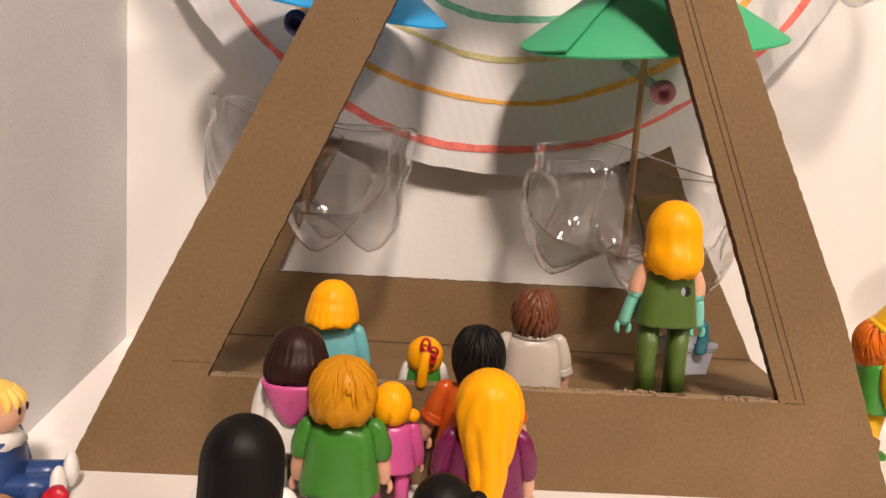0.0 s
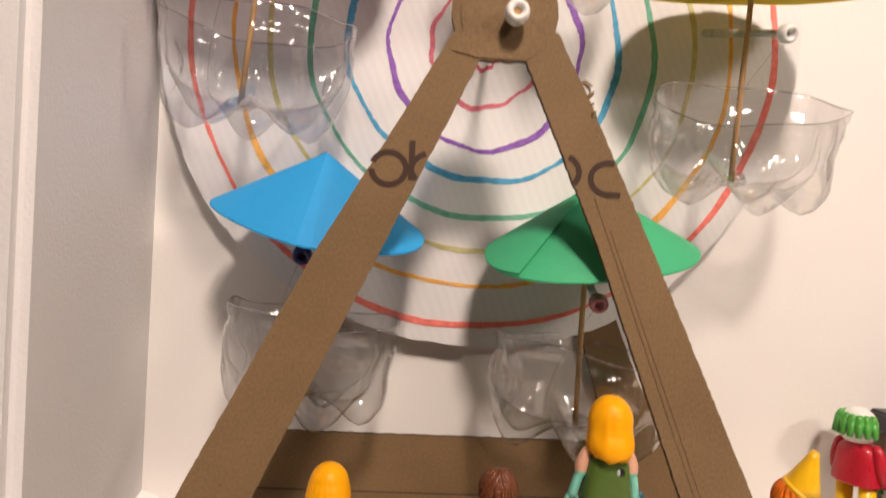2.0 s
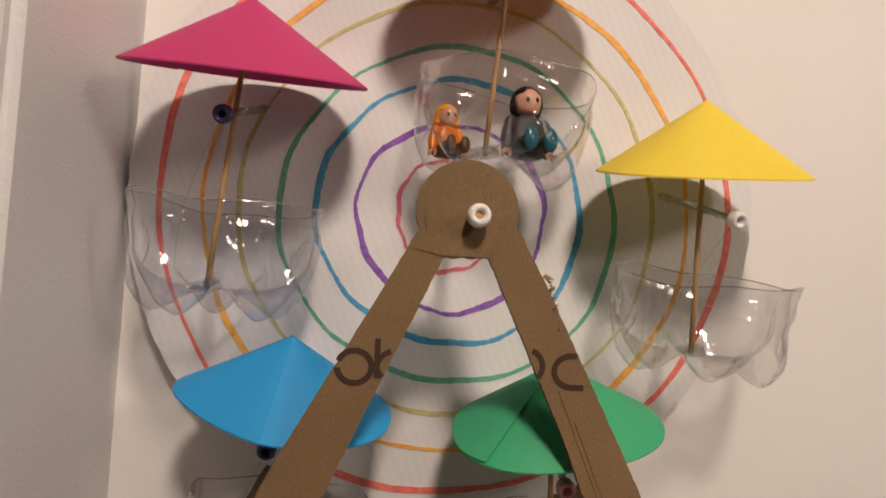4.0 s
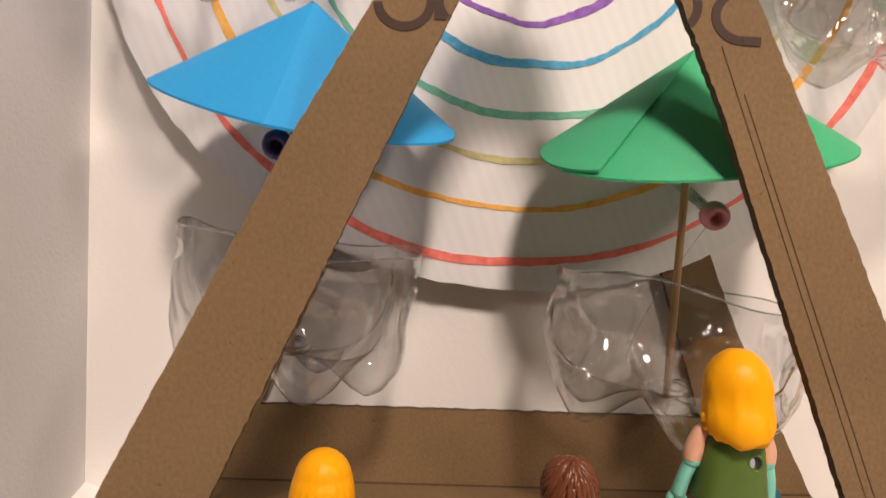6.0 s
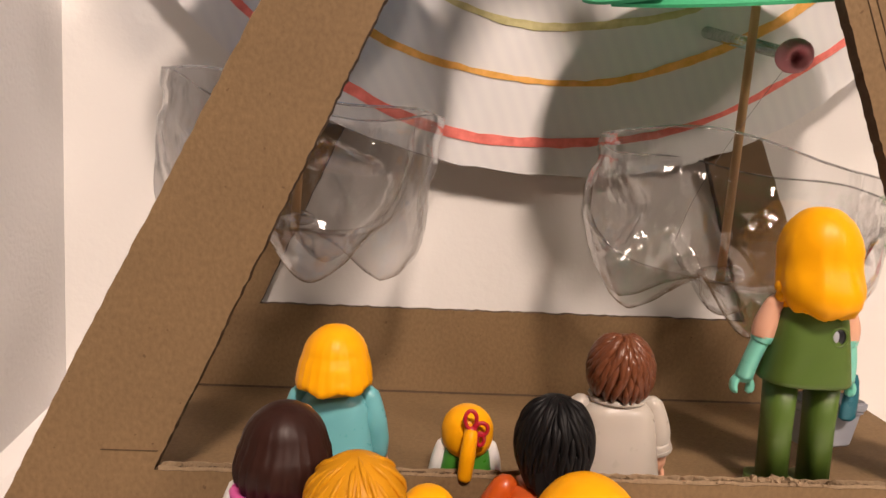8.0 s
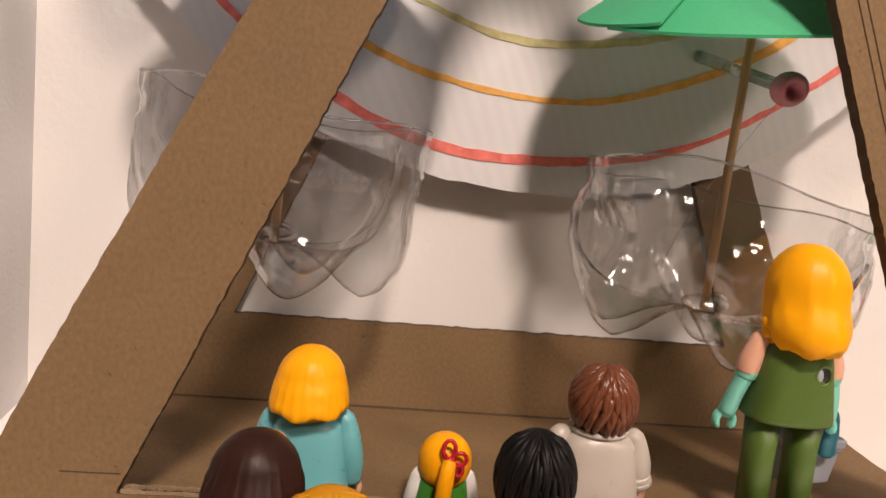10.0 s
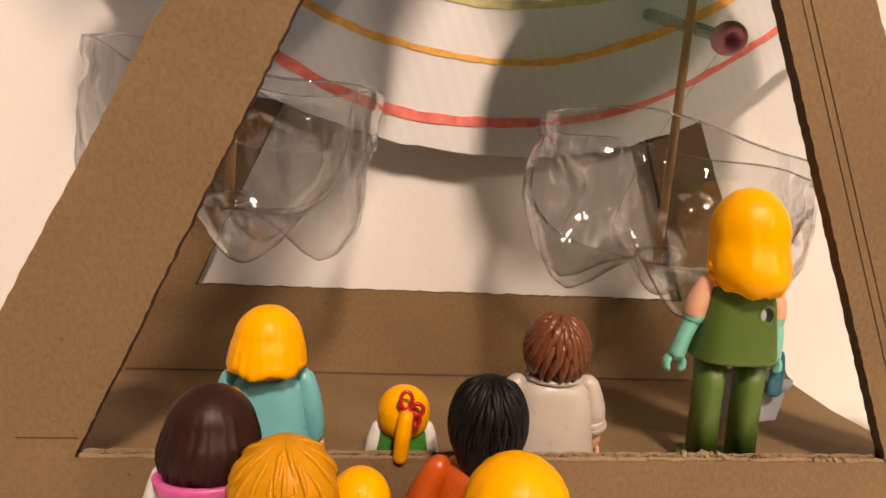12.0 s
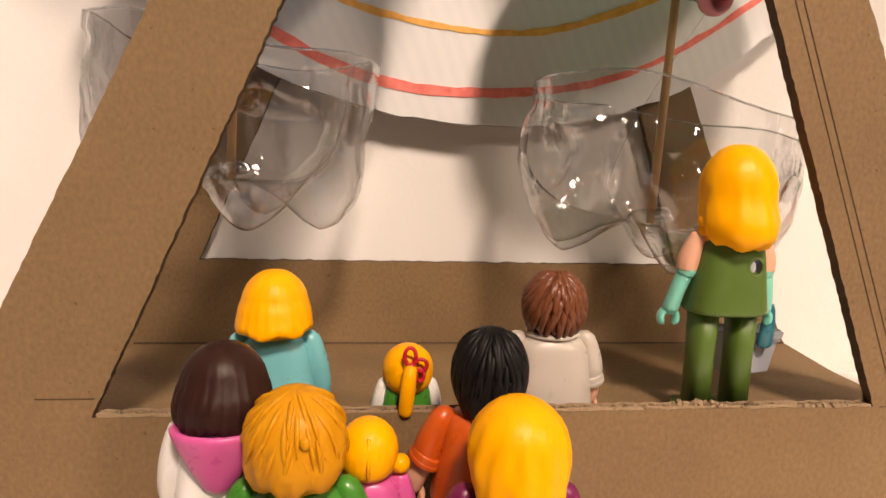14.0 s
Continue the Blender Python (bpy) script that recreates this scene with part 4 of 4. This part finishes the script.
    if collar:
        limb(bm, [Vector((0.15 * math.cos(g / 4), 0.13 * math.sin(g / 4), hz + 0.012 + (0.02 if math.sin(g / 4) > 0 else 0))) for g in range(26)], [0.02] * 26, 8, 0, flat=1.6)
    if extra and hair_style == "wavy":
        c = Vector((0.085, -0.158, hip + 0.30))
        limb(bm, [c + Vector((0.046 * math.cos(g / 3), -0.006, 0.054 * math.sin(g / 3))) for g in range(20)], [0.010] * 20, 6, 0)
        ball(bm, c, 0.044, 9, (1, 0.25, 1.15), 16)
        ball(bm, c + Vector((-0.02, -0.008, 0)), 0.024, 8, (0.8, 0.25, 1.5), 12)
    if extra and hair_style == "bob":
        loft(bm, [(hz + dz, rx, ry, 0, cy) for dz, rx, ry, cy in ((-0.27, 0.03, 0.02, -0.19), (-0.24, 0.07, 0.035, -0.195), (-0.15, 0.13, 0.06, -0.19), (-0.05, 0.19, 0.12, -0.165), (0.015, 0.222, 0.155, -0.15), (0.035, 0.228, 0.16, -0.145),
                  (0.045, 0.215, 0.15, -0.14), (0.03, 0.19, 0.12, -0.135), (-0.02, 0.15, 0.08, -0.12))], 32, 6)
    if extra and hair_style == "short":
        ball(bm, (0, 0.215, hz + 0.16), 0.04, 11, (1, 1, 1), 12)
        for ex in (-0.065, 0.065):
            ball(bm, (ex, 0.178, hz + 0.20), 0.05, 10, (1, 0.4, 1.3), 12)
        for bz in (0.12, 0.22, 0.32):
            ball(bm, (0.12, 0.165, hip + bz), 0.03, 12, (1, 0.5, 1), 10)
        # a tall pointed hat set aslant
        a = Vector((0, 0.02, hz + 0.30))
        tube(bm, a, a + Vector((0.0, 0.03, 0.05)), 0.205, 0.20, 24, 6)
        tube(bm, a + Vector((0, 0.03, 0.05)), a + Vector((0.0, 0.12, 0.50)), 0.20, 0.04, 24, 6, 6)
    bm.transform(Matrix.Diagonal((s, s, s, 1)))
    ob = part("toy_figure", bm, mats, None, smooth=True)
    ob.location = Vector(at) * S
    ob.rotation_euler = (0, 0, radians(yaw))
    return tagged(ob, label, "toy figure")


YELLOW_HAIR = hair_plastic("yellow_hair_plastic", (0.90, 0.39, 0.006), 0.37, 200, 0.15, 0.05)
OCHRE_HAIR = hair_plastic("ochre_hair_plastic", (0.56, 0.245, 0.010), 0.40, 200, 0.15, 0.05)
PALE_HAIR = hair_plastic("pale_yellow_hair_plastic", (0.88, 0.60, 0.14), 0.35, 250, 0.3, 0.1)
BROWN_HAIR = hair_plastic("brown_hair_plastic", (0.15, 0.05, 0.022), 0.28)
DARK_HAIR = hair_plastic("dark_brown_hair_plastic", (0.030, 0.011, 0.008), 0.42, 420, 0.2)
BLACK_HAIR = hair_plastic("black_hair_plastic", (0.006, 0.0055, 0.006), 0.5, 420, 0.18)
GINGER_HAIR = hair_plastic("ginger_hair_plastic", (0.75, 0.17, 0.01), 0.35)
TEAL = plastic("teal_plastic", (0.14, 0.43, 0.47))
MINT = plastic("mint_plastic", (0.20, 0.62, 0.50))
OLIVE = plastic("olive_green_plastic", (0.075, 0.135, 0.022), 0.4)
GRASS = plastic("green_plastic", (0.045, 0.21, 0.025))
CREAM = plastic("cream_plastic", (0.45, 0.41, 0.36))
WHITE = plastic("white_plastic", (0.78, 0.77, 0.75))
MAGENTA = plastic("pink_plastic", (0.62, 0.10, 0.32))
RUST = plastic("orange_red_plastic", (0.52, 0.085, 0.01))
PLUM = plastic("plum_plastic", (0.15, 0.010, 0.07))
NAVY = plastic("blue_plastic", (0.018, 0.055, 0.19))
CRIMSON = plastic("red_plastic", (0.48, 0.012, 0.03))
GREY = plastic("grey_plastic", (0.36, 0.38, 0.43), 0.45)
SLATE = plastic("dark_grey_plastic", (0.05, 0.05, 0.055), 0.5)
BLACK = plastic("black_plastic", (0.015, 0.015, 0.017))
YELLOW = plastic("yellow_plastic", (0.88, 0.50, 0.01))
ORANGE = plastic("orange_plastic", (0.80, 0.22, 0.01))
PETROL = plastic("petrol_plastic", (0.015, 0.14, 0.19))
LIME = plastic("bright_green_plastic", (0.07, 0.33, 0.05))
LEAF = plastic("leaf_green_plastic", (0.015, 0.17, 0.06), 0.4)
BROWN = plastic("brown_plastic", (0.10, 0.045, 0.02), 0.45)

FLOOR = 0.686
figure("toy figure with a yellow bob and teal top sitting", (-1.53, 0.36, FLOOR), TEAL, YELLOW_HAIR, "bob", slim=0.95, s=0.92, hair_r=0.208, hair_top=0.43)
figure("toy figure with tousled brown hair and cream shirt sitting", (0.14, 0.30, FLOOR), CREAM, BROWN_HAIR, "tousled", sleeve_len=0.62, hair_r=0.188, hair_top=0.42, s=0.95, cuff=True, collar=True)
figure("small toy child with yellow ponytail and red hair bow", (-0.75, 0.20, FLOOR - 0.045), GRASS, YELLOW_HAIR, "pony", s=0.58, sleeve=WHITE, extra=CRIMSON, hair_r=0.255, hair_top=0.50, drop=0.12)
woman = figure("tall toy figure with wavy yellow hair, olive tunic, mint gloves", (1.20, 0.22, FLOOR), OLIVE, YELLOW_HAIR, "wavy", stand_h=0.69, sleeve_len=0.36, sleeve=SKIN, hand=MINT, arm=0.075, hair_r=0.219, hair_top=0.53, slim=0.86, extra=BLACK, reach=1.12, armw=0.82)
figure("toy figure with dark brown bob, white top and pink hood", (-1.68, -0.33, 0.0), WHITE, DARK_HAIR, "bob", stand_h=0.445, extra=MAGENTA, hair_r=0.204, hair_top=0.415, slim=0.9)
figure("toy figure with ochre hair and green shirt on the table", (-1.31, -0.6, 0.0), GRASS, OCHRE_HAIR, "tufty", sleeve_len=0.45, hair_r=0.228, hair_top=0.47, stand_h=0.26)
figure("toy child with smooth yellow hair and pink top", (-0.98, -0.42, 0.0), MAGENTA, YELLOW_HAIR, "bun", s=0.70, stand_h=0.48, hair_r=0.21)
figure("toy figure with black hair and orange-red shirt", (-0.36, -0.27, 0.0), RUST, BLACK_HAIR, "short", sleeve_len=0.5, stand_h=0.46, arm=0.1, cuff=True, hair_r=0.185, hair_top=0.46)
figure("toy figure with long yellow hair and plum top", (-0.32, -0.78, 0.0), PLUM, YELLOW_HAIR, "long", sleeve_len=0.6, stand_h=0.30, hair_r=0.222)
figure("toy figure with smooth black hair and white top", (-1.77, -1.4, 0.0), WHITE, BLACK_HAIR, "straight", stand_h=0.13, hair_r=0.226, hair_top=0.46)
figure("toy child with black hair in a side bun", (-0.63, -1.6, 0.0), MAGENTA, BLACK_HAIR, "bun", s=0.8, stand_h=0.16, hair_r=0.22, bun_z=0.27)
figure("toy boy in blue with pale yellow hair sitting on the table", (-3.74, -0.48, 0.03), NAVY, PALE_HAIR, "bowl", yaw=-82, s=0.86, shoe=WHITE, hair_r=0.205, hair_top=0.45)
figure("toy clown with green waistcoat, ginger hair and yellow pointed hat", (3.62, 1.15, 0.0), LIME, GINGER_HAIR, "short", yaw=-100, sleeve=YELLOW, legs=YELLOW, stand_h=0.54, extra=YELLOW, shoe=GRASS, hair_r=0.20, drop=0.07, lean=0.05).rotation_euler = (0, radians(11), radians(-100))
figure("toy stilt clown with red coat and green fringed white head", (4.79, 1.62, 0.0), CRIMSON, WHITE, "fringe", yaw=-70, legs=YELLOW, stand_h=1.12, extra=LIME, hand=LIME, shoe=NAVY, hair_r=0.21)
figure("toy child with yellow hair and orange top in the gondola", (-0.24, 1.0, 6.72), ORANGE, YELLOW_HAIR, "bob", s=0.62, yaw=200, legs=BROWN)
figure("toy figure with black hair and teal shoes in the gondola", (0.66, 0.95, 6.75), SLATE, BLACK_HAIR, "smooth", s=0.85, yaw=190, legs=BLACK, shoe=PETROL)


# ---- small loose things ----
# open grey tub held by the tall figure
tub = thing("grey_tub", (1.53, 0.50, 0.89), "open light grey plastic tub held beside the tall figure", "tub")
bm = bmesh.new()
rings = []
for z, rx, ry in ((0.0, 0.165, 0.085), (0.235, 0.20, 0.115), (0.235, 0.215, 0.13), (0.30, 0.225, 0.137), (0.30, 0.20, 0.115), (0.03, 0.15, 0.07)):
    rings.append([bm.verts.new((x, y, z)) for x, y in ((-rx, -ry), (rx, -ry), (rx, ry), (-rx, ry))])
for a, b in zip(rings, rings[1:]):
    for k in range(4):
        bm.faces.new((a[k], a[(k + 1) % 4], b[(k + 1) % 4], b[k]))
bm.faces.new(rings[0][::-1])
bm.faces.new(rings[-1])
bmesh.ops.bevel(bm, geom=[e for e in bm.edges], offset=0.012, segments=2, affect="EDGES")
part("body", bm, GREY, tub)
tub.rotation_euler = (0, 0, radians(12))
# dark petrol-coloured tool in the tall figure's hand
tool = thing("toy_tool", (1.585, 0.34, 1.10), "dark petrol blue plastic toy tool in the figure's glove", "toy tool")
bm = bmesh.new()
loft(bm, [(0.0, 0.03, 0.015, 0, 0), (0.02, 0.055, 0.022, 0, 0), (0.16, 0.05, 0.022, 0.01, 0), (0.25, 0.035, 0.02, 0.015, 0), (0.29, 0.02, 0.015, 0.015, 0)], 16)
part("handle", bm, PETROL, tool, smooth=True)
# red toy skate and tan bag beside the sitting boy
bag = thing("toy_bag", (-3.62, -0.78, 0.0), "small tan toy bag lying on the table", "toy bag")
bm = bmesh.new()
loft(bm, [(0.0, 0.14, 0.1, 0, 0, 3), (0.05, 0.16, 0.12, 0, 0, 3), (0.13, 0.15, 0.11, 0, 0, 3), (0.17, 0.1, 0.07, 0, 0, 3)], 24)
part("pouch", bm, plastic("tan_plastic", (0.40, 0.22, 0.08), 0.5), bag, smooth=True)
bm = bmesh.new()
loft(bm, [(0.09, 0.165, 0.125, 0, 0, 3), (0.115, 0.165, 0.125, 0, 0, 3)], 24)
part("strap", bm, BROWN, bag, smooth=True)
scoop = thing("toy_scoop", (-3.22, -0.74, 0.0), "glossy red plastic toy scoop on the table", "toy scoop")
bm = bmesh.new()
loft(bm, [(0.0, 0.07, 0.05, 0, 0), (0.08, 0.10, 0.06, 0, 0), (0.2, 0.085, 0.05, 0.02, 0), (0.25, 0.04, 0.03, 0.03, 0)], 20)
part("blade", bm, CRIMSON, scoop, smooth=True)
# leafy toy plant in front of the stilt clown
plant = thing("toy_plant", (5.0, 1.2, 0.0), "dark green plastic toy plant with broad leaves", "toy plant")
bm = bmesh.new()
tube(bm, (0, 0, 0), (0, 0, 0.95), 0.06, 0.04, 10)
part("stem", bm, BROWN, plant, smooth=True)
for i in range(9):
    bm = bmesh.new()
    a, z = i * 2.4, 0.55 + 0.06 * i
    out = Vector((math.cos(a), math.sin(a) * 0.7, 0))
    side = Vector((-math.sin(a), math.cos(a), 0))
    rows = []
    for j, (f, wd, dz) in enumerate(((0.0, 0.03, 0.0), (0.3, 0.13, 0.06), (0.6, 0.15, 0.05), (0.85, 0.09, -0.02), (1.0, 0.01, -0.08))):
        c = out * 0.38 * f + Vector((0, 0, z + dz))
        rows.append([bm.verts.new(c + side * wd * u + Vector((0, 0, t - 0.03 * abs(u)))) for u, t in ((-1, 0), (0, 0.01), (1, 0), (0, -0.02))])
    for p, q in zip(rows, rows[1:]):
        for k in range(4):
            bm.faces.new((p[k], p[(k + 1) % 4], q[(k + 1) % 4], q[k]))
    bm.faces.new(rows[0][::-1])
    bm.faces.new(rows[-1])
    part("leaf", bm, LEAF, plant, smooth=True)
# toy kiosk with a dark grey roof at the edge of the table
kiosk = thing("toy_kiosk", (5.95, 1.75, -0.0), "toy kiosk with pale walls and dark grey flat roof", "toy kiosk")
bm = bmesh.new()
box(bm, (-0.5, -0.35, 0.0), (0.5, 0.3, 1.66))
bmesh.ops.bevel(bm, geom=list(bm.edges), offset=0.02, segments=2, affect="EDGES")
part("body", bm, CREAM, kiosk)
bm = bmesh.new()
box(bm, (-0.66, -0.5, 1.66), (0.66, 0.42, 1.92))
bmesh.ops.bevel(bm, geom=list(bm.edges), offset=0.03, segments=2, affect="EDGES")
part("roof", bm, SLATE, kiosk)
